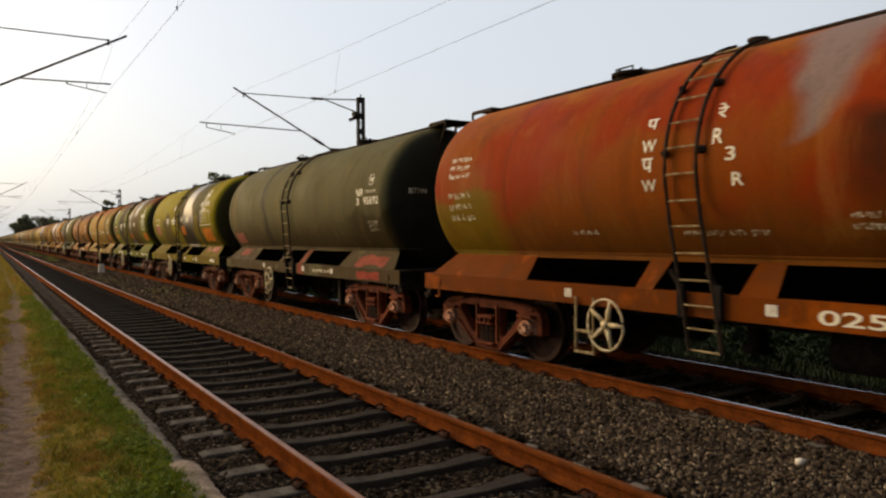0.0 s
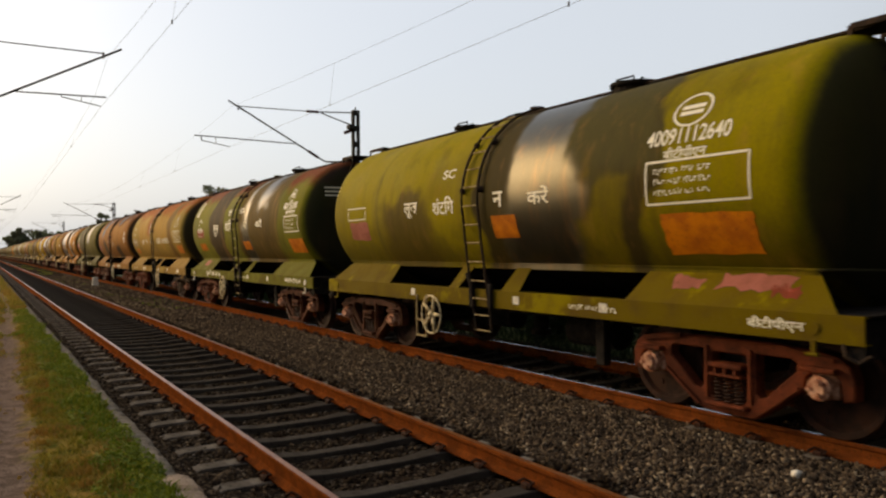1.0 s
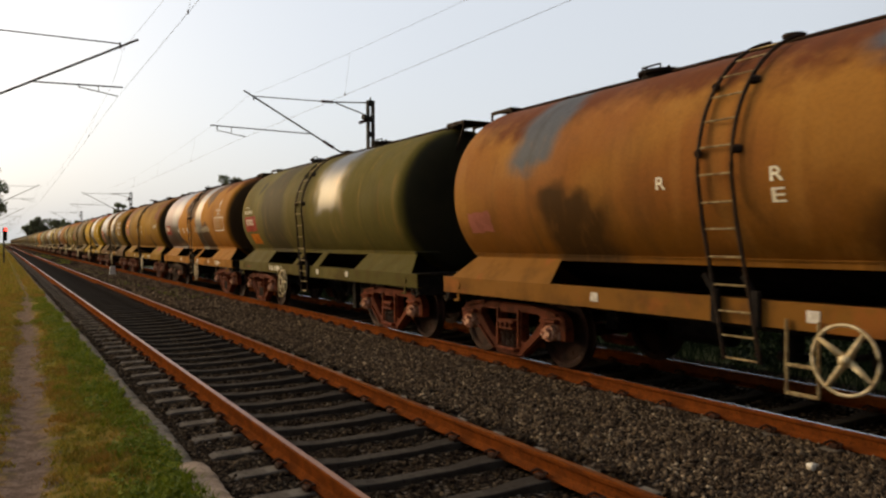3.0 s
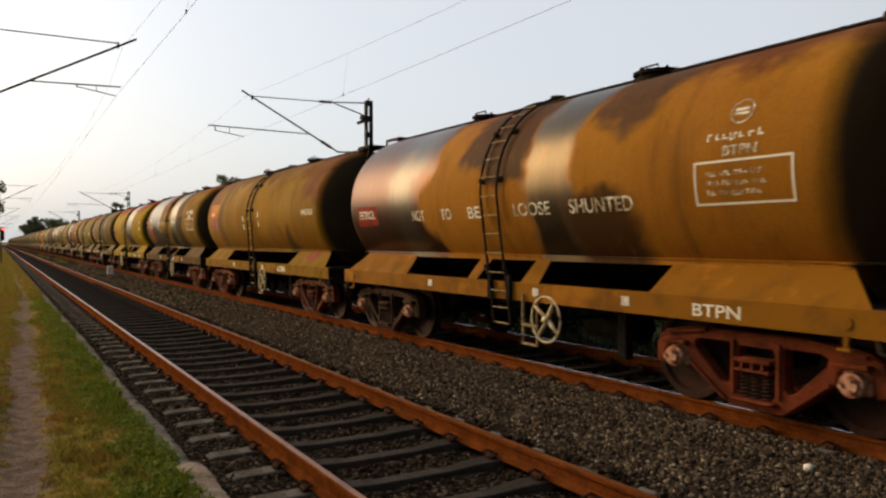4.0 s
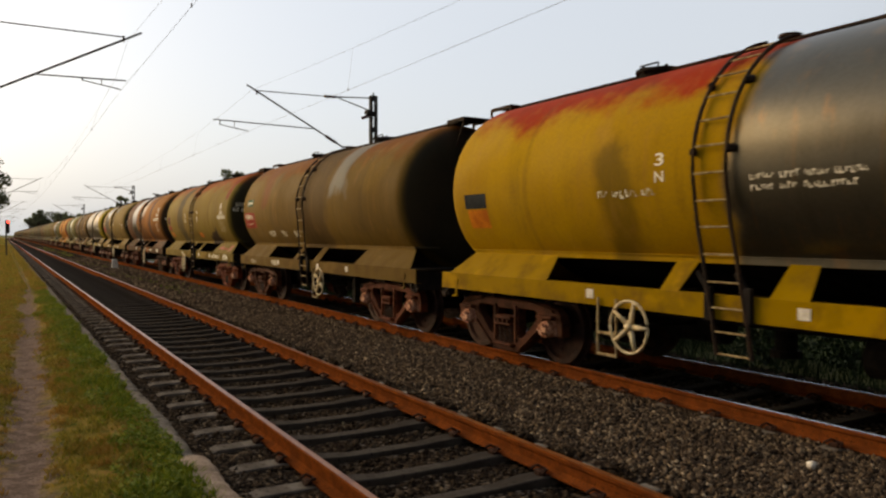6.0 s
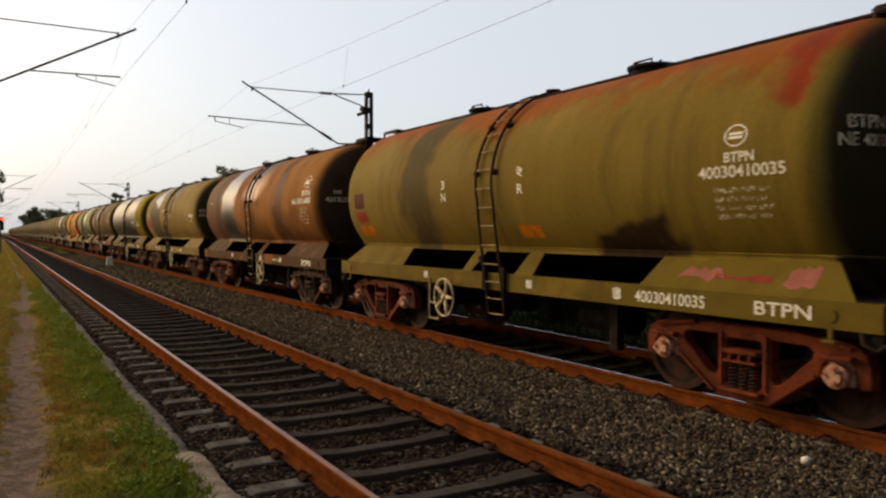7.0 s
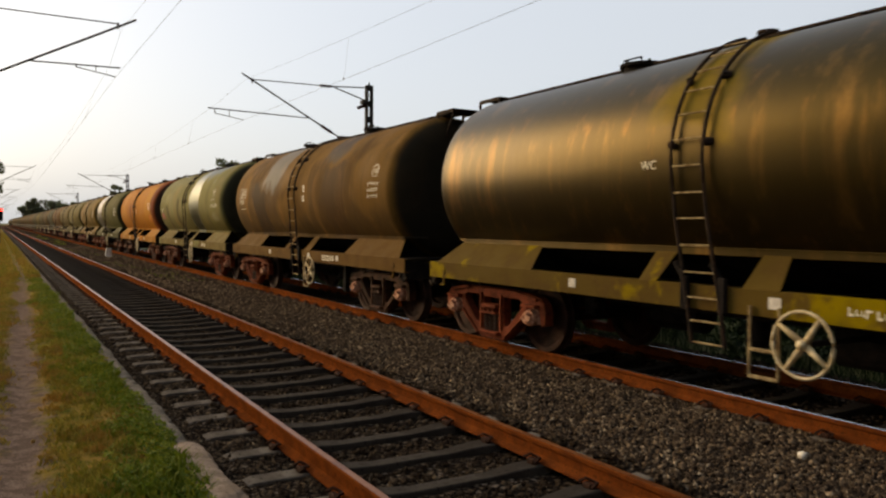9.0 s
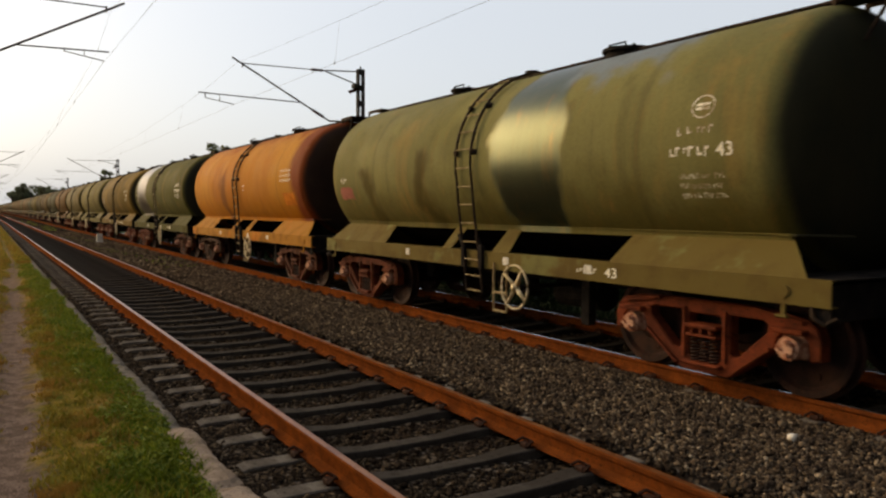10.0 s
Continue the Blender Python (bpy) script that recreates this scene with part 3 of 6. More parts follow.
def blades(name, label, x, y, z, h, material, lean=0.5, width=0.006):
    """Thin bent leaves of grass, each two quads folded into one strip."""
    n = len(x)
    a = rng.uniform(0, 2 * math.pi, n)
    b = rng.uniform(0, 2 * math.pi, n)
    l = rng.uniform(0.1, lean, n) * h
    w = width * rng.uniform(0.6, 1.5, n)
    base = np.stack([x, y, z], 1)
    side = np.stack([np.cos(a) * w, np.sin(a) * w, np.zeros(n)], 1)
    mid = base + np.stack([np.cos(b) * l * 0.35, np.sin(b) * l * 0.35, h * 0.6], 1)
    tip = base + np.stack([np.cos(b) * l, np.sin(b) * l, h], 1)
    v = np.stack([base - side, base + side, mid + side * 0.8, mid - side * 0.8, tip + side * 0.15, tip - side * 0.15], 1).reshape(-1, 3)
    i = 6 * np.arange(n)[:, None]
    f = np.concatenate([i + np.array([[0, 1, 2, 3]]), i + np.array([[3, 2, 4, 5]])])
    ob = from_arrays(name, v, f, material)
    tagged(ob, label, "grass", kind="stuff")


def grass():
    n = 230000
    y = 2.5 + 30 * rng.uniform(0, 1, n) ** 1.9
    y = np.concatenate([y, 2.5 - 8.5 * rng.uniform(0, 1, 30000) ** 2.4])
    n = len(y)
    x = rng.uniform(-2.6, 1.45, n)
    # the thick growth thins out away from the track
    x = np.where(x < -1.5, -1.5 - 1.8 * ((-1.5 - x) / 1.1) ** 1.8, x)
    clump = np.array([noise.noise(Vector((a * 1.1, b * 0.8, 9))) + 0.7 * noise.noise(Vector((a * 4, b * 3, 2))) + 0.5 * noise.noise(Vector((a * 11, b * 9, 6))) for a, b in zip(x, y)])
    middle = 0.17 + 0.026 * (np.minimum(y, 30) - 7) + 0.05 * np.sin(y * 0.8)
    on_path = np.exp(-((x - middle) / 0.20) ** 2) * np.clip(1.25 - y / 70, 0.1, 1.0)
    near_kerb = x > np.where(y < 6.6, 1.225, 1.285) + 0.09 * clump
    keep = (clump + rng.uniform(-0.5, 0.5, n) > -0.45 + 1.5 * on_path) & ~near_kerb
    x, y, clump, on_path = x[keep], y[keep], clump[keep], on_path[keep]
    z = np.array([verge_height(min(a, 1.34), b) for a, b in zip(x, y)]) - 0.005
    h = np.clip(0.036 + 0.05 * clump + rng.uniform(-0.015, 0.03, len(x)), 0.014, 0.11) * (1 - 0.6 * on_path)
    edge = np.clip((x - 0.75) / 0.35, 0, 1)
    h = h + 0.035 * edge * rng.uniform(0, 1, len(x))
    lush = x + 0.55 * clump + rng.normal(0, 0.10, len(x)) > 0.98
    for name, say, m, mat, w in (("grass", "short dry and green grass on the verge", ~lush, M_GRASS, 0.0065), ("grass", "fresh green grass along the kerb", lush, M_LUSH, 0.008)):
        blades(name, say, x[m], y[m], z[m], h[m], mat, 1.2, w)
    # broad-leaved weeds hugging the kerb
    n = 26000
    y = 2.4 + 24 * rng.uniform(0, 1, n) ** 1.7
    x = np.where(y < 6.6, 1.22, 1.30) - 0.5 * rng.uniform(0, 1, n) ** 1.5
    patch = np.array([noise.noise(Vector((a * 2.2, b * 1.1, 21))) + 0.6 * noise.noise(Vector((a * 7, b * 5, 4))) for a, b in zip(x, y)])
    keep = patch > 0.05
    x, y, patch = x[keep], y[keep], patch[keep]
    n = len(x)
    p = np.stack([x, y, VERGE_Z + 0.02 + rng.uniform(0, 1, n) * (0.05 + 0.09 * patch)], 1)
    q = rng.normal(size=(n, 3)) * np.array([1, 1, 0.45])
    q /= np.linalg.norm(q, axis=1)[:, None]
    r = np.cross(q, rng.normal(size=(n, 3)) * np.array([0.4, 0.4, 1]))
    r /= np.linalg.norm(r, axis=1)[:, None]
    size = rng.uniform(0.010, 0.024, n)[:, None]
    v = np.stack([p - q * size, p + r * size * 0.55, p + q * size, p - r * size * 0.55], 1).reshape(-1, 3)
    tagged(from_arrays("verge_weeds", v, np.arange(4 * n).reshape(-1, 4), M_LUSH), "low broad-leaved green weeds along the kerb", "weeds", kind="stuff")
    n = 60000
    y = 30 + 130 * rng.uniform(0, 1, n) ** 1.5
    x = rng.uniform(-6, 1.35, n)
    keep = np.abs(x - 0.77) > 0.22 * rng.uniform(0, 1, n)
    x, y = x[keep], y[keep]
    z = np.full(len(x), VERGE_Z)
    blades("grass", "distant grass along the verge", x, y, z, rng.uniform(0.03, 0.12, len(x)), M_GRASS, 0.8, 0.02)


# ---------------------------------------------------------------- overhead line
def mast_parts(side, x_mast, y):
    """A lattice mast with its bracket over one track. side: -1 when the mast stands to the left of its track."""
    thing = new("overhead_mast")
    thing.location = (x_mast, y, 0)
    s = -side                                     # towards the track

    def bar(name, a, b, r, mat=M_MAST, n=8, label=""):
        part(name, rod(bmesh.new(), a, b, r, n), mat, thing, label)

    for dx in (-0.13, 0.13):
        bm = bmesh.new()
        box(bm, (dx, 0, 3.6), (0.03, 0.16, 7.5), None, 0.004)
        box(bm, (dx * 0.74, 0.07, 3.6), (0.08, 0.018, 7.5))
        box(bm, (dx * 0.74, -0.07, 3.6), (0.08, 0.018, 7.5))
        part("channel", bm, M_MAST, thing)
    z = 7.26
    while z > 0.3:
        part("batten_plate", box(bmesh.new(), (0, -0.086, z), (0.27, 0.012, 0.19)), M_MAST, thing)
        part("batten_plate", box(bmesh.new(), (0, 0.086, z), (0.27, 0.012, 0.19)), M_MAST, thing)
        z -= 0.59
    part("foundation", box(bmesh.new(), (0, 0, -0.05), (0.7, 0.7, 0.4), None, 0.03), M_KERB, thing, "concrete mast footing")
    if side > 0:
        tip, foot, ins, tie, reg, drop, steady = (4.80, 7.30), (1.25, 5.36), (1.5, 1.9), (4.45, 7.13), ((2.40, 5.95), (5.95, 6.02)), 5.72, (4.75, 5.70)
    else:                                         # the bracket over the empty track pulls its wire off the other way
        tip, foot, ins, tie, reg, drop, steady = (4.96, 7.42), (0.95, 5.27), (1.05, 1.4), (4.50, 7.25), ((2.40, 6.02), (4.55, 6.07)), 3.47, (4.42, 5.82)
    slope = (tip[1] - foot[1]) / (tip[0] - foot[0])
    on_tube = lambda d: (s * d, 0, foot[1] + slope * (d - foot[0]))
    bar("bracket_tube", on_tube(foot[0]), on_tube(tip[0]), 0.030)
    bar("bracket_insulator", on_tube(ins[0]), on_tube(ins[1]), 0.055, M_INSUL, 10)
    bar("bracket_tube", (s * 0.13, 0, foot[1] + 0.04), (s * foot[0], 0, foot[1]), 0.03)
    bar("bracket_tube", (s * 0.13, 0, foot[1] - 0.14), (s * foot[0] * 0.76, 0, foot[1] - 0.02), 0.022)
    stay = 7.17 if side > 0 else 7.26
    bar("stay_tube", (s * (ins[0] - 0.04), 0, stay), (s * tie[0], 0, tie[1]), 0.018)
    bar("stay_insulator", (s * ins[0], 0, stay), (s * (ins[1] + 0.05), 0, stay - 0.005), 0.05, M_INSUL, 10)
    bar("stay_tube", (s * 0.13, 0, 7.26), (s * (ins[0] - 0.04), 0, stay + 0.01), 0.024)
    bar("stay_tube", (s * 0.13, 0, 6.78), (s * (ins[0] - 0.10), 0, stay - 0.02), 0.024)
    bar("registration_tube", (s * reg[0][0], 0, reg[0][1]), (s * reg[1][0], 0, reg[1][1]), 0.020)
    bar("drop_bracket", (s * drop, 0, reg[1][1]), (s * drop, 0, steady[1] + 0.15), 0.018)
    bar("drop_bracket", (s * (drop + steady[0]) / 2, 0, reg[1][1]), (s * (drop + steady[0]) / 2, 0, steady[1] + 0.10), 0.010)
    bar("steady_arm", (s * drop, 0, steady[1] + 0.16), (s * steady[0], 0, steady[1]), 0.014)
    bar("wire_clamp", (s * tie[0], 0, tie[1] + 0.03), (s * tie[0], 0, tie[1] - 0.14), 0.026)
    part("fitting", box(bmesh.new(), (s * 0.2, 0, 6.72), (0.22, 0.3, 0.16), None, 0.02), M_MAST, thing)
    bar("post_insulator", (s * 0.14, 0, 6.60), (s * 0.46, 0, 6.48), 0.06, M_INSUL, 10)
    bar("cap_spike", (0, 0, 7.34), (0, 0, 7.47), 0.03)
    return tagged(thing, "grey lattice overhead line mast with a tubular bracket", "mast", group="overhead line masts")


def masts():
    right = mast_parts(1, 12.15, 26.5)
    for y in (88, 146, 206, 268, 330, 392, -36):
        copy_thing(right, Matrix.Translation((12.15, y, 0)))
    left = mast_parts(-1, -1.62, 22.5)
    left.location.z = 0.22
    for y in (84, 142, 202, 264, 326, 388, -40):
        copy_thing(left, Matrix.Translation((-1.62, y, 0.22)))


def wire(name, pts, r, label):
    bm = bmesh.new()
    tube(bm, pts, r, 5)
    tagged(part(name, bm, M_WIRE), label, "wire", group="overhead wires")


def span(a, b, sag, n=14):
    a, b = Vector(a), Vector(b)
    return [a.lerp(b, i / n) - Vector((0, 0, sag * 4 * (i / n) * (1 - i / n))) for i in range(n + 1)]


def wires():
    for xs, ys, zc, zm in (((7.45, 7.36, 7.62, 7.4, 7.65, 7.4, 7.65), (-36, 26.5, 88, 146, 206, 268, 330), 5.68, 7.12),
                           ((2.95, 2.80, 3.35, 2.9, 3.3, 2.9, 3.3), (-40, 22.5, 84, 142, 202, 264, 326), 6.02, 7.36)):
        low, high = [], []
        for i in range(len(ys) - 1):
            a, b = (xs[i], ys[i], zc), (xs[i + 1], ys[i + 1], zc)
            ca, cb = ((xs[i] + xs[i + 1]) / 2 + 0.1, ys[i], zm), ((xs[i] + xs[i + 1]) / 2 + 0.1, ys[i + 1], zm)
            lo, hi = span(a, b, 0.05), span(ca, cb, 0.85)
            low += lo if not low else lo[1:]
            high += hi if not high else hi[1:]
            for k in (2, 4, 6, 8, 10, 12):
                bm = bmesh.new()
                rod(bm, lo[k], hi[k], 0.002, 4)
                rod(bm, lo[k] + Vector((0, 0, -0.02)), lo[k] + Vector((0, 0, 0.05)), 0.014, 6)
                tagged(part("dropper", bm, M_WIRE), "thin dropper between contact and catenary wire", "wire", group="droppers")
        wire("contact_wire", low, 0.0036, "grooved copper contact wire over the track")
        wire("catenary_wire", high, 0.0030, "sagging catenary wire over the track")


# ---------------------------------------------------------------- tank wagons
R_TANK, Z_TANK = 1.40, 2.51           # barrel radius, axis above the rails
TANK_Y = 0.16                         # the barrel sits this far back on its frame
SIDE = 1.37                           # wagon centre to the sills' outer face
SILL_LO, SILL_HI, SEAM = 0.94, 1.19, 1.565
DISH = 0.46                           # how square the knuckle of the dished ends is
END, BOGIE, BASE = 5.745, 4.20, 1.02  # sill end, bogie centre, half of the bogie's wheelbase


def tank_mesh():
    bm = bmesh.new()
    dish = [(5.08 + 0.46 * math.sin(a), R_TANK * math.cos(a) ** DISH) for a in [math.pi / 2 * (k / 15) ** 0.8 for k in range(15)]] + [(5.545, 0.06)]
    barrel = []
    prof = [(-s, r) for s, r in dish[::-1]] + barrel + dish
    spin(bm, prof, "y", (0, TANK_Y, Z_TANK), 72)
    return bm


def saddle_panel(bm, s, u0t, u1t, u0b, u1b):
    """A sloping plate from the sill up to the barrel, on side s."""
    t = 0.018
    at = lambda u, k, o: (s * ((SIDE - 0.012) * (1 - k) + 1.02 * k + o), u, SILL_HI * (1 - k) + SEAM * k)
    q = [at(u0b, 0, 0), at(u1b, 0, 0), at(u1t, 1, 0), at(u0t, 1, 0)]
    p = [at(u0b, 0, -t), at(u1b, 0, -t), at(u1t, 1, -t), at(u0t, 1, -t)]
    a, b = [bm.verts.new(c) for c in q], [bm.verts.new(c) for c in p]
    bm.faces.new(a)
    bm.faces.new(b[::-1])
    for i in range(4):
        j = (i + 1) % 4
        bm.faces.new((a[i], b[i], b[j], a[j]))
    return bm


def side_frame_mesh():
    """Cast bogie side frame: one plate with arched top, pedestal jaws and windows, its edges rounded."""
    half = [(0.45, 0.845), (0.95, 0.825), (1.17, 0.785), (1.28, 0.71), (1.325, 0.60), (1.32, 0.41), (1.21, 0.39), (1.19, 0.57), (1.13, 0.62), (0.91, 0.62), (0.86, 0.57), (0.84, 0.47), (0.78, 0.40), (0.38, 0.115), (0.29, 0.075)]
    outer = half + [(-y, z) for y, z in half[::-1]]
    tri = [(0.325, 0.725), (0.70, 0.725), (0.765, 0.69), (0.755, 0.61), (0.43, 0.315), (0.36, 0.295), (0.32, 0.33), (0.315, 0.67)]
    loops = [outer, tri, [(-y, z) for y, z in tri], [(-0.19, 0.70), (0.19, 0.70), (0.215, 0.66), (0.215, 0.25), (0.18, 0.21), (-0.18, 0.21), (-0.215, 0.25), (-0.215, 0.66)]]
    bm = bmesh.new()
    edges = []
    for loop in loops:
        vs = [bm.verts.new((-0.07, y, z)) for y, z in loop]
        edges += [bm.edges.new((vs[i], vs[(i + 1) % len(vs)])) for i in range(len(vs))]
    rims = list(edges)
    bmesh.ops.triangle_fill(bm, use_beauty=True, edges=edges)
    g = bmesh.ops.extrude_face_region(bm, geom=bm.faces[:])
    for v in [x for x in g["geom"] if isinstance(x, bmesh.types.BMVert)]:
        v.co.x += 0.14
    bmesh.ops.recalc_face_normals(bm, faces=bm.faces[:])
    bmesh.ops.bevel(bm, geom=[e for e in rims if e.is_valid], offset=0.014, segments=1, affect="EDGES")
    # raised ribs, spring seat and bolster end
    for s in (-1, 1):
        beam(bm, (-0.08, s * 0.60, 0.835), (-0.08, s * 1.15, 0.755), 0.035, 0.05)
        beam(bm, (-0.08, s * 0.80, 0.46), (-0.08, s * 0.36, 0.14), 0.03, 0.05)
        beam(bm, (-0.08, s * 0.265, 0.22), (-0.08, s * 0.265, 0.76), 0.04, 0.04)
        box(bm, (-0.06, s * 1.02, 0.665), (0.20, 0.34, 0.05), None, 0.012)
    box(bm, (-0.05, 0, 0.575), (0.20, 0.42, 0.05), None, 0.012)
    box(bm, (-0.05, 0, 0.475), (0.20, 0.40, 0.03), None, 0.008)
    for y in (-0.12, 0.0, 0.12):
        box(bm, (-0.06, y, 0.525), (0.16, 0.03, 0.08))
    box(bm, (-0.04, 0, 0.175), (0.24, 0.50, 0.04), None, 0.012)
    return bm


def spring_mesh():
    bm = bmesh.new()
    n = 54
    tube(bm, [(0.058 * math.cos(k * 0.85), 0.058 * math.sin(k * 0.85), 0.27 * k / n) for k in range(n + 1)], 0.013, 4)
    return bm


def wheel_mesh():
    """Forged wheel, turned about the axle: flange inside, dished web, hub."""
    bm = bmesh.new()
    prof = [(0.10, 0.09), (0.10, 0.135), (0.03, 0.15), (0.015, 0.22), (0.02, 0.40), (0.06, 0.435), (0.065, 0.492), (0.055, 0.50), (-0.03, 0.503), (-0.04, 0.53), (-0.065, 0.528), (-0.07, 0.435), (-0.02, 0.40), (-0.03, 0.22), (-0.05, 0.15), (-0.08, 0.135), (-0.08, 0.09)]
    spin(bm, prof, "x", (0, 0, 0), 40)
    for k in range(3):                            # lifting holes' rims on the web
        a = 2 * math.pi * k / 3
        rod(bm, (0.0, 0.30 * math.cos(a), 0.30 * math.sin(a)), (0.03, 0.30 * math.cos(a), 0.30 * math.sin(a)), 0.035, 8)
    return bm


def handwheel_mesh(spokes):
    bm = bmesh.new()
    ring = [(0, 0.30 * math.cos(2 * math.pi * k / 28), 0.30 * math.sin(2 * math.pi * k / 28)) for k in range(29)]
    tube(bm, ring, 0.016, 6)
    rod(bm, (0.06, 0, 0), (-0.03, 0, 0), 0.045, 10)
    for k in range(spokes):
        a = 2 * math.pi * k / spokes + 0.6
        d = Vector((0, math.cos(a), math.sin(a)))
        rod(bm, Vector((0.03, 0, 0)) + d * 0.03, d * 0.295, 0.036, 6, 0.018)
    return bm


def arc_point(z, off, s=-1):
    r = R_TANK + off
    return s * math.sqrt(max(0.0, r * r - (z - Z_TANK) ** 2))


def ladder_parts(w, s, u, detail):
    """Curved ladder up the tank's flank, with steps below the sill."""
    ladder = new("ladder")
    ladder.parent = w
    tagged(ladder, "dark steel ladder with worn rungs")
    line = []
    for k in range(19):
        a = radians(-30 + 108 * k / 18)
        line.append((s * (R_TANK + 0.055) * math.cos(a), (R_TANK + 0.055) * math.sin(a) + Z_TANK))
    low = [(s * (SIDE + 0.05), z) for z in (0.58, 0.95, 1.30, 1.65, 1.95)]
    line = low + [p for p in line if p[1] > 2.12]
    lean = lambda z: u - 0.30 * min(1.0, max(0.0, (2.10 - z) / 1.45))      # the foot is drawn forwards
    at = lambda z: float(np.interp(z, [p[1] for p in line], [p[0] for p in line]))
    for du in (-0.21, 0.21):
        bm = bmesh.new()
        tube(bm, [(x, lean(z) + du, z) for x, z in line], 0.022, 6)
        for k in (8, 13):
            rod(bm, (line[k][0], lean(line[k][1]) + du, line[k][1]), (line[k][0] - s * 0.07, lean(line[k][1]) + du * 1.3, line[k][1]), 0.045, 6)
        part("ladder_stringer", bm, M_LADDER, ladder)
    if not detail:
        bm = bmesh.new()
        for z in (0.78, 1.32, 1.90, 2.45, 3.00, 3.48):
            rod(bm, (at(z), lean(z) - 0.21, z), (at(z), lean(z) + 0.21, z), 0.012, 4)
        part("rungs", bm, M_RUNG, ladder)
        return
    for z in (0.60, 0.82, 1.06, 1.32, 1.60, 1.88, 2.15, 2.43, 2.71, 2.98, 3.24, 3.47, 3.66, 3.80):
        part("rung", rod(bmesh.new(), (at(z), lean(z) - 0.21, z), (at(z), lean(z) + 0.21, z), 0.011, 6), M_RUNG, ladder)
    for du in (-0.24, 0.24):
        bm = bmesh.new()
        box(bm, (s * (SIDE + 0.03), lean(1.1) + du, 1.10), (0.06, 0.10, 0.36), None, 0.012)
        beam(bm, (s * (SIDE + 0.02), lean(1.3) + du, 1.27), (s * (SIDE + 0.02), lean(1.5) + du + 0.07, 1.42), 0.05, 0.04)
        part("ladder_bracket", bm, M_BLACK, ladder)


def bogie_parts(w, y, meshes, detail):
    b = new("bogie")
    b.parent = w
    b.location = (0, y, 0)
    tagged(b, "rusty cast steel three-piece bogie")
    part("bolster", box(bmesh.new(), (0, 0, 0.62), (1.96, 0.42, 0.26), None, 0.03), M_BLACK, b)
    for s in (-1, 1):
        f = mesh_part("side_frame", meshes["frame"], M_BOGIE, b)
        f.location = (s * 1.08, 0, 0)
        f.rotation_euler = (0, 0, 0 if s < 0 else math.pi)
        for d in (-1, 1):
            c = mesh_part("axle_box", meshes["cap"], M_CAP, b, "pale rusted roller bearing cap")
            c.location = (s * 1.16, d * BASE, 0.50)
            c.rotation_euler = (0, 0, 0 if s < 0 else math.pi)
        if detail and s < 0:
            for d in (-0.125, 0.0, 0.125):
                c = mesh_part("coil_spring", meshes["spring"], M_SPRING, b)
                c.location = (s * 1.12, d, 0.19)
    return b


def wheelset_parts(w, y, meshes, detail):
    ws = new("wheelset")
    ws.parent = w
    ws.location = (0, y, 0.5)
    tagged(ws, "dark steel wheelset with worn treads")
    part("axle", rod(bmesh.new(), (-1.05, 0, 0), (1.05, 0, 0), 0.085, 12), M_WHEEL, ws)
    for s in (-1, 1) if detail else (-1,):
        o = mesh_part("wheel", meshes["wheel"], M_WHEEL, ws)
        o.location = (s * 0.862, 0, 0)
        o.rotation_euler = (0, 0, 0 if s > 0 else math.pi)
    return ws


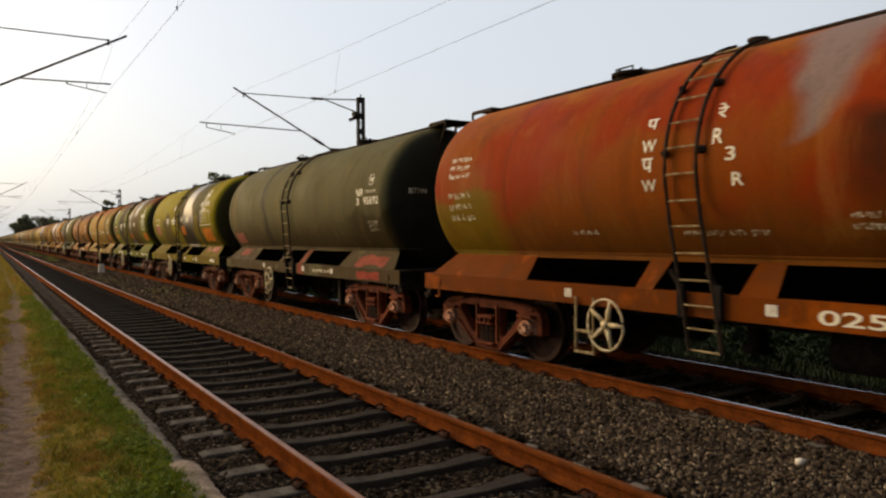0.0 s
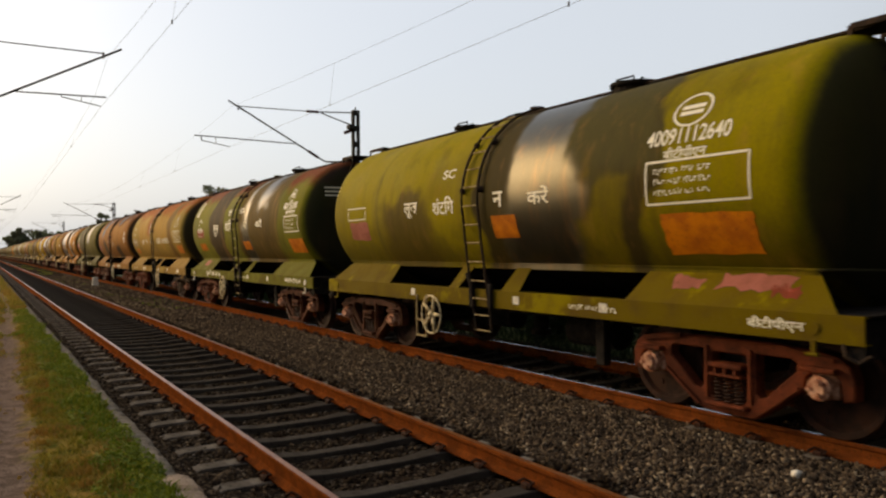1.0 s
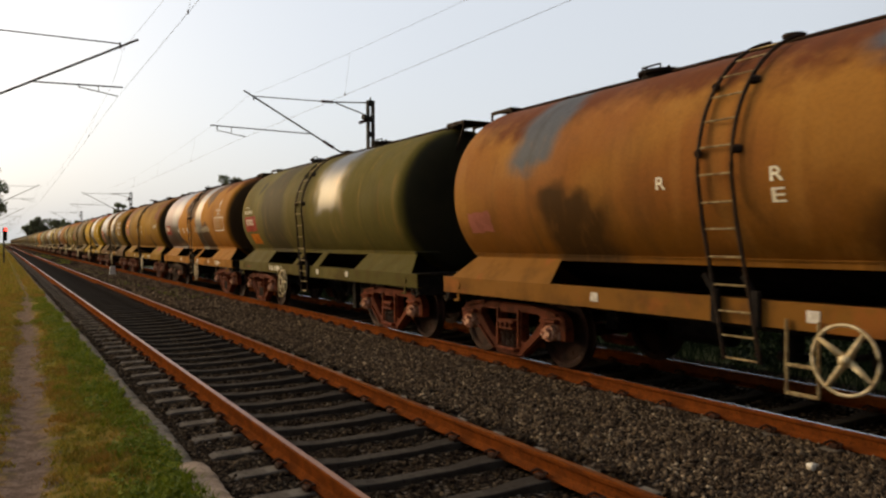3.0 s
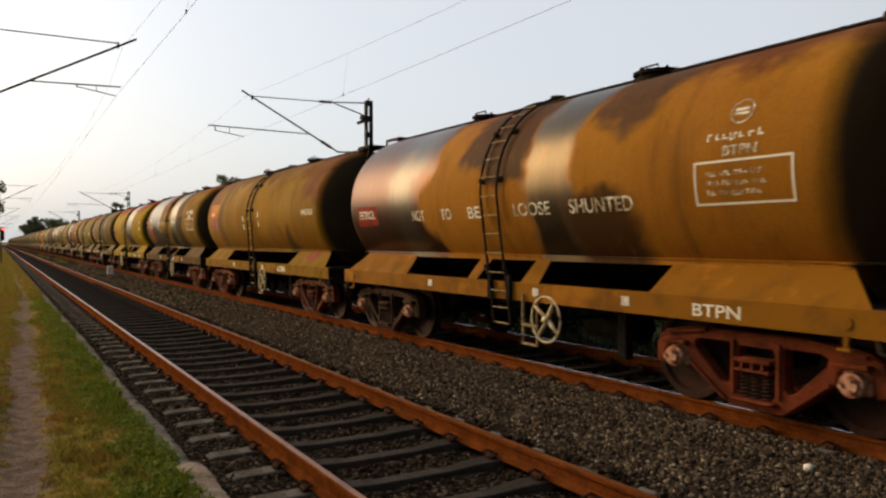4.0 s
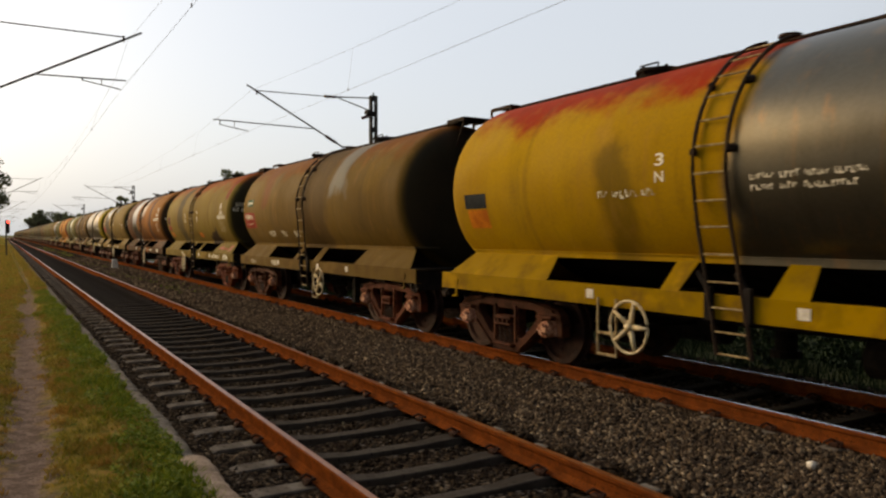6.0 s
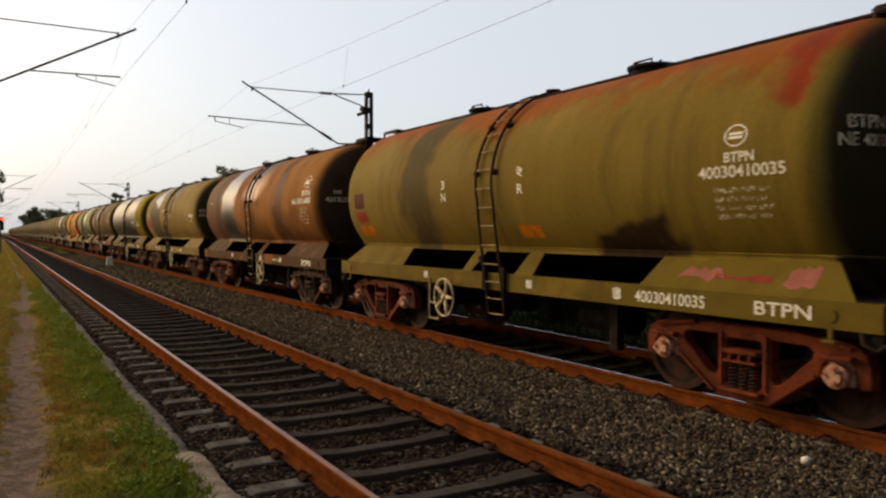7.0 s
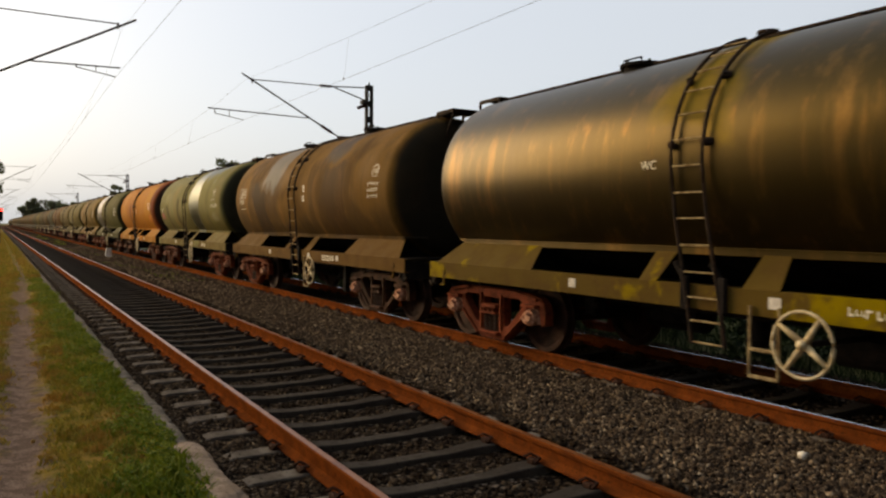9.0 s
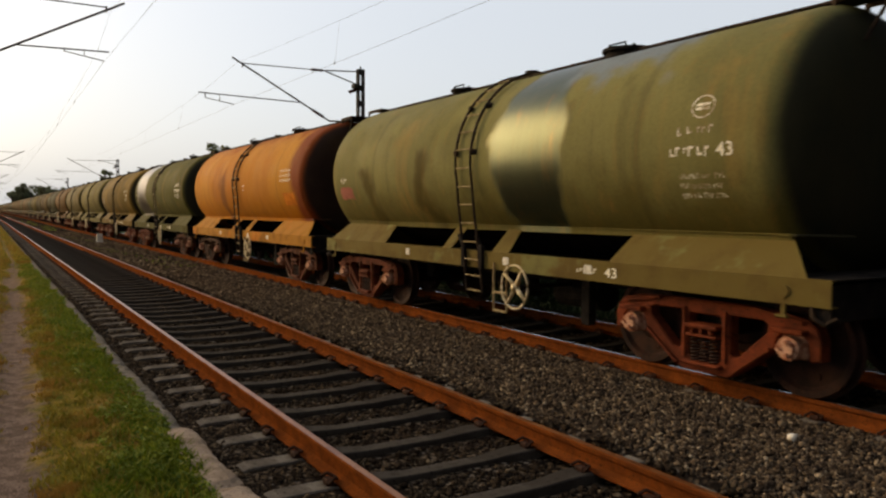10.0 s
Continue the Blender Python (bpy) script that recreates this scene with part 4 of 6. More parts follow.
def make_wagon(brake_rear, long_gap, detail, meshes):
    """One bogie tank wagon, its origin on the rails below its middle. detail: with the small parts of the flanks."""
    w = new("tank_wagon")
    paint, frame_m = M_WHITE, M_WHITE             # replaced wagon by wagon
    tank = mesh_part("tank", meshes["tank"], paint, w, "", True)
    for s in (-1, 1):
        bm = bmesh.new()
        box(bm, (s * (SIDE - 0.01), 0, (SILL_LO + SILL_HI) / 2), (0.02, 2 * END, SILL_HI - SILL_LO), None, 0.004)
        box(bm, (s * (SIDE - 0.05), 0, SILL_HI - 0.008), (0.10, 2 * END, 0.016))
        box(bm, (s * (SIDE - 0.05), 0, SILL_LO + 0.008), (0.10, 2 * END, 0.016))
        part("side_sill", bm, frame_m, w)
        for e in (-1, 1):
            bm = saddle_panel(bmesh.new(), s, e * 5.12, e * 3.08, e * 5.50, e * 2.95)
            part("saddle_plate", bm, frame_m, w)
        if not long_gap:
            part("saddle_strut", saddle_panel(bmesh.new(), s, 0.60, 0.92, 0.64, 0.90), frame_m, w)
            part("saddle_strut", saddle_panel(bmesh.new(), s, -0.52, -0.82, -0.50, -0.92), frame_m, w)
        for e in (-1, 1) if detail else ():
            bm = bmesh.new()
            rod(bm, (s * (SIDE - 0.01), e * 5.28, 1.06), (s * (SIDE + 0.014), e * 5.28, 1.06), 0.06, 14)
            box(bm, (s * (SIDE - 0.005), e * 5.28, SILL_LO - 0.04), (0.03, 0.05, 0.12), None, 0.006)
            box(bm, (s * (SIDE + 0.02), e * 5.28, SILL_LO - 0.11), (0.05, 0.13, 0.03), None, 0.008)
            part("lashing_bracket", bm, frame_m, w)
        bm = bmesh.new()                          # black sheet added along the barrel's belly to stand for shade behind the saddle openings
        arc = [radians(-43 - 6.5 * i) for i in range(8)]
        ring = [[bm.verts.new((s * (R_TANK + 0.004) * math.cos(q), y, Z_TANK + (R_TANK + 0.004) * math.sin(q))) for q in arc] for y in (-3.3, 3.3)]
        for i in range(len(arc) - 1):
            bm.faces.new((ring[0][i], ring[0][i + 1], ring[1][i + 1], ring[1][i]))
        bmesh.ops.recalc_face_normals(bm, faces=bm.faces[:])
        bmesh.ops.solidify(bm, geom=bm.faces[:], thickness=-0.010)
        part("cradle_sheet", bm, M_SHADE_BLACK, w)
        bm = bmesh.new()
        box(bm, (s * 1.045, 0, SEAM + 0.006), (0.085, 10.3, 0.014))
        box(bm, (s * 1.06, 0, SEAM - 0.035), (0.012, 10.3, 0.07))
        part("seam_angle", bm, frame_m, w)
        for e in (-1, 1):                         # the ledge runs on under the dished end and narrows to a point
            bm = bmesh.new()
            q = [(s * 1.10, e * 5.02), (s * 1.10, e * 5.22), (s * 0.80, e * 5.60), (s * 0.74, e * 5.02)]
            lo, hi = [bm.verts.new((x, y, SEAM - 0.008)) for x, y in q], [bm.verts.new((x, y, SEAM + 0.010)) for x, y in q]
            bm.faces.new(lo), bm.faces.new(hi[::-1])
            for i in range(4):
                bm.faces.new((lo[i], lo[(i + 1) % 4], hi[(i + 1) % 4], hi[i]))
            part("seam_ledge", bm, frame_m, w)
    bm = bmesh.new()
    box(bm, (0, 0, 0.92), (0.52, 2 * END - 0.1, 0.36), None, 0.01)
    box(bm, (0, 0, 1.1), (2.3, 6.2, 0.03))
    for y in (-3.2, -1.2, 1.2, 3.2):
        box(bm, (0, y, 1.05), (2.6, 0.08, 0.22))
    part("centre_sill", bm, M_BLACK, w)
    for e in (-1, 1):
        bm = bmesh.new()
        box(bm, (0, e * (END - 0.09), 0.98), (2 * SIDE - 0.06, 0.16, 0.34), None, 0.01)
        part("headstock", bm, M_BLACK, w)
        bm = bmesh.new()
        box(bm, (0, e * (END + 0.17), 0.80), (0.16, 0.36, 0.20), None, 0.02)
        box(bm, (0.04 * e, e * (END + 0.40), 0.80), (0.30, 0.16, 0.30), None, 0.05)
        part("coupler", bm, M_BLACK, w, "sooty automatic coupler")
        bm = bmesh.new()
        tube(bm, [(-0.45, e * (END - 0.02), 0.82), (-0.46, e * (END + 0.14), 0.74), (-0.42, e * (END + 0.28), 0.42), (-0.34, e * (END + 0.42), 0.34)], 0.022, 6)
        part("brake_hose", bm, M_BLACK, w)
        # end plates of the saddles, in the dark under the dished ends
        bm = bmesh.new()
        q = [(-1.32, SILL_HI), (1.32, SILL_HI), (1.02, SEAM), (-1.02, SEAM)]
        lo, hi = [bm.verts.new((x, e * 5.02, z)) for x, z in q], [bm.verts.new((x, e * 5.06, z)) for x, z in q]
        bm.faces.new(lo), bm.faces.new(hi[::-1])
        for i in range(4):
            bm.faces.new((lo[i], lo[(i + 1) % 4], hi[(i + 1) % 4], hi[i]))
        part("saddle_web", bm, M_BLACK, w)
        part("end_deck", box(bmesh.new(), (0, e * 5.33, SILL_HI - 0.004), (2 * SIDE - 0.10, 0.86, 0.014)), M_BLACK, w)
    # running board along the crown, with end platforms
    board = part("running_board", box(bmesh.new(), (0, TANK_Y, R_TANK + Z_TANK + 0.035), (0.36, 10.9, 0.025)), M_LADDER, w, "dark chequered running board")
    for e in (-1, 1):
        top = R_TANK + Z_TANK + 0.055
        near, tip = e * 5.16 + TANK_Y, e * 5.74 + TANK_Y
        plat = part("end_platform", box(bmesh.new(), (0, (near + tip) / 2, top + 0.012), (0.58, 0.58, 0.018)), M_LADDER, w)
        for s in (-1, 1):
            bm = bmesh.new()
            box(bm, (s * 0.29, (near + tip) / 2, top - 0.018), (0.03, 0.58, 0.05))
            box(bm, (s * 0.29, near, top - 0.09), (0.035, 0.045, 0.17))
            rod(bm, (s * 0.29, tip, top), (s * 0.29, tip, top - 0.13), 0.022, 6)
            rod(bm, (s * 0.29, tip, top - 0.11), (s * 0.29, e * 5.49 + TANK_Y, 3.46), 0.022, 6)
            part("platform_bracket", bm, M_LADDER, plat)
    for y in (-4.5, -3.6, -2.7, -0.9, 1.1, 3.1, 4.0):
        bm = bmesh.new()
        box(bm, (0, y, R_TANK + Z_TANK + 0.02), (0.40, 0.06, 0.05))
        part("board_bracket", bm, M_LADDER, board)
    for y, r, h in ((-1.86, 0.30, 0.05), (2.2, 0.27, 0.04)):
        bm = bmesh.new()
        rod(bm, (-0.05, y, R_TANK + Z_TANK - 0.05), (-0.05, y, R_TANK + Z_TANK + h), r, 20)
        rod(bm, (-0.05, y, R_TANK + Z_TANK + h), (-0.05, y, R_TANK + Z_TANK + h + 0.04), r + 0.05, 20)
        for k in range(6):
            a = k * math.pi / 3
            rod(bm, (-0.05 + (r + 0.02) * math.cos(a), y + (r + 0.02) * math.sin(a), R_TANK + Z_TANK + h - 0.02), (-0.05 + (r + 0.02) * math.cos(a), y + (r + 0.02) * math.sin(a), R_TANK + Z_TANK + h + 0.065), 0.022, 6)
        tube(bm, [(-0.25, y - 0.16, R_TANK + Z_TANK + h), (-0.25, y - 0.16, R_TANK + Z_TANK + h + 0.10), (-0.25, y + 0.16, R_TANK + Z_TANK + h + 0.10), (-0.25, y + 0.16, R_TANK + Z_TANK + h)], 0.014, 5)
        part("manhole_cover", bm, M_BLACK, w, "sooty bolted manhole cover")
    bm = bmesh.new()
    rod(bm, (-0.1, 0.22, R_TANK + Z_TANK - 0.05), (-0.1, 0.22, R_TANK + Z_TANK + 0.08), 0.09, 12)
    rod(bm, (-0.1, 0.22, R_TANK + Z_TANK + 0.08), (-0.1, 0.22, R_TANK + Z_TANK + 0.11), 0.12, 12)
    part("safety_valve", bm, M_LADDER, w)
    ladder_parts(w, -1, 0.15, detail)
    # hand brake and step irons
    u = 1.25 if brake_rear else -1.25
    bm = handwheel_mesh(5 if brake_rear else 4)
    hw = part("brake_handwheel", bm, M_CREAM, w, "cream-painted spoked brake handwheel", True)
    hw.location = (-SIDE - 0.12, u, 0.745)
    part("brake_spindle", rod(bmesh.new(), (-SIDE - 0.13, u, 0.745), (-0.4, u, 0.745), 0.03, 8), M_BLACK, w)
    bm = bmesh.new()
    for d in (-0.16, 0.16):
        rod(bm, (-SIDE - 0.03, u + 0.46 + d, SILL_LO + 0.1), (-SIDE - 0.03, u + 0.46 + d, 0.35), 0.018, 6)
    for z in (0.36, 0.62):
        rod(bm, (-SIDE - 0.03, u + 0.30, z), (-SIDE - 0.03, u + 0.62, z), 0.02, 6)
    part("step_iron", bm, M_RUNG, w)
    part("brake_cylinder", rod(bmesh.new(), (-0.3, -1.8, 0.62), (-0.3, -0.9, 0.62), 0.22, 16), M_BLACK, w)
    part("brake_reservoir", rod(bmesh.new(), (0.35, 1.4, 0.60), (0.35, 2.3, 0.60), 0.20, 16), M_BLACK, w)
    bm = bmesh.new()
    tube(bm, [(-0.75, -5.5, 0.90), (-0.75, -2.0, 0.86), (-0.75, 2.0, 0.86), (-0.75, 5.5, 0.90)], 0.022, 6)
    box(bm, (-0.95, -2.15, 0.62), (0.12, 0.16, 0.62), None, 0.01)
    box(bm, (-0.55, 2.55, 0.72), (0.2, 0.22, 0.3), None, 0.02)
    rod(bm, (-0.6, 2.4, 0.72), (-0.6, 3.2, 0.74), 0.05, 8)
    part("brake_rigging", bm, M_BLACK, w)
    bm = bmesh.new()
    rod(bm, (0, 0.3, 1.15), (0, 0.3, 0.45), 0.12, 14)
    rod(bm, (0, 0.3, 0.5), (0, 0.3, 0.42), 0.17, 14)
    part("outlet_valve", bm, M_BLACK, w)
    for y in (-BOGIE, BOGIE):
        bogie_parts(w, y, meshes, detail)
        for d in (-BASE, BASE):
            wheelset_parts(w, y + d, meshes, detail)
    if not detail:
        return w
    for y in (-4.9, 4.9):
        for s in (-1, 1):
            part("tow_hook", tube_of([(s * (SIDE - 0.03), y * 1.13, SILL_LO + 0.04), (s * (SIDE + 0.01), y * 1.14, SILL_LO - 0.10), (s * (SIDE - 0.02), y * 1.16, SILL_LO - 0.15), (s * (SIDE - 0.04), y * 1.18, SILL_LO - 0.08)], 0.022), M_LADDER, w)
    for y, z in ((2.05, 1.075), (-0.88, 1.075), (-2.6, 1.075)):
        for s in (-1, 1):
            part("reflector_plate", box(bmesh.new(), (s * (SIDE + 0.004), y, z), (0.008, 0.13, 0.11)), M_WHITE, w, "small white reflector plate")
    return w


def tube_of(pts, r):
    bm = bmesh.new()
    tube(bm, pts, r, 6)
    return bm


# --- painted marks on the tank's near flank and the sill
glyphs = {}


def text_mesh(body):
    if body not in glyphs:
        cu = bpy.data.curves.new("stencil", "FONT")
        cu.body, cu.size, cu.offset = body, 1.0, 0.014
        ob = new("stencil", cu)
        me = bpy.data.meshes.new_from_object(ob.evaluated_get(bpy.context.evaluated_depsgraph_get()))
        bpy.data.objects.remove(ob)
        v = np.zeros(len(me.vertices) * 3, np.float32)
        me.vertices.foreach_get("co", v)
        v = v.reshape(-1, 3)
        if len(v):
            lo, hi = v.min(0), v.max(0)
            v = (v - lo) / np.maximum(hi - lo, 1e-6)
        glyphs[body] = (me, v)
    return glyphs[body]


def on_flank(u, z, lift, sill):
    z -= RAIL_TOP
    return (-SIDE - lift, u, z) if sill else (arc_point(z, lift), u, z)


def lettering(w, body, u0, u1, z0, z1, mat=None, sill=False, lift=0.007, name="lettering"):
    src, v = text_mesh(body)
    if not len(v):
        return
    me = src.copy()
    pts = [on_flank(u0 + (u1 - u0) * a, z0 + (z1 - z0) * b, lift, sill) for a, b, _ in v]
    me.vertices.foreach_set("co", np.array(pts, np.float32).ravel())
    me.update()
    mesh_part(name, me, mat or M_LETTER, w)


def panel(w, u0, u1, z0, z1, mat, sill=False, lift=0.004, name="painted_panel", wobble=0.0):
    bm = bmesh.new()
    nu, nz = 6, 8
    g = []
    for j in range(nz + 1):
        row = []
        for i in range(nu + 1):
            du = rng.uniform(-wobble, wobble) if i in (0, nu) else 0
            dz = rng.uniform(-wobble, wobble) if j in (0, nz) else 0
            row.append(bm.verts.new(on_flank(u0 + (u1 - u0) * i / nu + du, z0 + (z1 - z0) * j / nz + dz, lift, sill)))
        g.append(row)
    for j in range(nz):
        for i in range(nu):
            bm.faces.new((g[j][i], g[j][i + 1], g[j + 1][i + 1], g[j + 1][i]))
    part(name, bm, mat, w)


def saddle_patch(w, u0, u1, k0, k1, mat, wobble=0.03):
    """A patch of paint on the sloping saddle plate; k runs from the sill (0) to the barrel (1)."""
    bm = bmesh.new()
    nu, nk = 8, 3
    out = Vector((-(SEAM - SILL_HI), 0, SIDE - 1.032)).normalized() * 0.004
    g = []
    for j in range(nk + 1):
        row = []
        for i in range(nu + 1):
            k = k0 + (k1 - k0) * j / nk + (rng.uniform(-wobble, wobble) * 3 if j in (0, nk) else 0)
            u = u0 + (u1 - u0) * i / nu + (rng.uniform(-wobble, wobble) if i in (0, nu) else 0)
            row.append(bm.verts.new(Vector((-((SIDE - 0.012) * (1 - k) + 1.02 * k), u, SILL_HI * (1 - k) + SEAM * k)) + out))
        g.append(row)
    for j in range(nk):
        for i in range(nu):
            bm.faces.new((g[j][i], g[j][i + 1], g[j + 1][i + 1], g[j + 1][i]))
    part("painted_patch", bm, mat, w)


def on_end(x, z):
    """A point on the leading dished end, just off its skin."""
    z -= RAIL_TOP
    r = min(0.999, math.hypot(x, z - Z_TANK) / R_TANK)
    a = math.acos(r ** (1 / DISH))
    return (x * 1.003, TANK_Y - (5.08 + 0.46 * math.sin(a)) - 0.008, z)


def end_patch(w, x0, x1, z0, z1, mat, name="painted_panel"):
    bm = bmesh.new()
    n = 8
    g = [[bm.verts.new(on_end(x0 + (x1 - x0) * i / n, z0 + (z1 - z0) * j / n)) for i in range(n + 1)] for j in range(n + 1)]
    for j in range(n):
        for i in range(n):
            bm.faces.new((g[j][i], g[j][i + 1], g[j + 1][i + 1], g[j + 1][i]))
    return part(name, bm, mat, w)


def end_text(w, body, x0, x1, z0, z1, mat):
    src, v = text_mesh(body)
    me = src.copy()
    pts = np.array([on_end(x0 + (x1 - x0) * a, z0 + (z1 - z0) * b) for a, b, _ in v], np.float32)
    pts[:, 1] -= 0.008
    me.vertices.foreach_set("co", pts.ravel())
    me.update()
    mesh_part("lettering", me, mat, w)


def bars(w, u0, u1, z0, z1, lines, mat=None, sill=False, words=4):
    """Writing too worn to read: short bars, line by line, in one mesh."""
    bm = bmesh.new()
    for k in range(lines):
        h = (z1 - z0) / (lines * 1.7)
        zc = z1 - (k + 0.5) * (z1 - z0) / lines
        u = u0
        step = (u1 - u0) / words
        sign = math.copysign(1.0, u1 - u0)
        for _ in range(words):
            end = u + step * rng.uniform(0.6, 0.9)
            while (end - u) * sign > 0.4 * h:
                wide, tall, drop = h * rng.uniform(0.35, 0.75), h * rng.uniform(0.55, 1.0), h * rng.uniform(-0.12, 0.12)
                for q0, q1, z_0, z_1 in ((0, 0.35, -0.5, 0.5), (0.35, 1.0, 0.22, 0.5) if rng.uniform() < 0.5 else (0.35, 1.0, -0.5, -0.2)):
                    c = [(u + sign * wide * q0, zc + drop + tall * z_0), (u + sign * wide * q1, zc + drop + tall * z_0), (u + sign * wide * q1, zc + drop + tall * z_1), (u + sign * wide * q0, zc + drop + tall * z_1)]
                    bm.faces.new([bm.verts.new(on_flank(p, q, 0.007, sill)) for p, q in c])
                u += sign * wide * 1.3
            u = end + step * 0.12
    tagged(part("worn_writing", bm, mat or M_FAINT, w), kind="stuff")


def outline(w, u0, u1, z0, z1, t=0.025, mat=None):
    bm = bmesh.new()
    for a, b, c, d in ((u0, u1, z0, z0 + t), (u0, u1, z1 - t, z1), (u0, u0 + math.copysign(t, u1 - u0), z0, z1), (u1 - math.copysign(t, u1 - u0), u1, z0, z1)):
        for k in range(4):
            q = [(a, c + (d - c) * k / 4), (b, c + (d - c) * k / 4), (b, c + (d - c) * (k + 1) / 4), (a, c + (d - c) * (k + 1) / 4)]
            bm.faces.new([bm.verts.new(on_flank(x, y, 0.006, False)) for x, y in q])
    part("painted_frame", bm, mat or M_LETTER, w)


def emblem(w, u0, u1, z0, z1, mat=None):
    """A round painted emblem: a ring with a plain bar across."""
    bm = bmesh.new()
    cu, cz, ru, rz = (u0 + u1) / 2, (z0 + z1) / 2, abs(u1 - u0) / 2, abs(z1 - z0) / 2
    n = 28
    for k in range(n):
        a, b = 2 * math.pi * k / n, 2 * math.pi * (k + 1) / n
        q = [(cu + ru * r * math.cos(t), cz + rz * r * math.sin(t)) for r, t in ((1, a), (1, b), (0.88, b), (0.88, a))]
        bm.faces.new([bm.verts.new(on_flank(x, y, 0.006, False)) for x, y in q])
    for d in (-0.18, 0.18):
        q = [(cu - ru * 0.6, cz + rz * (d - 0.12)), (cu + ru * 0.6, cz + rz * (d - 0.12)), (cu + ru * 0.6, cz + rz * (d + 0.12)), (cu - ru * 0.6, cz + rz * (d + 0.12))]
        bm.faces.new([bm.verts.new(on_flank(x, y, 0.006, False)) for x, y in q])
    part("painted_emblem", bm, mat or M_LETTER, w)


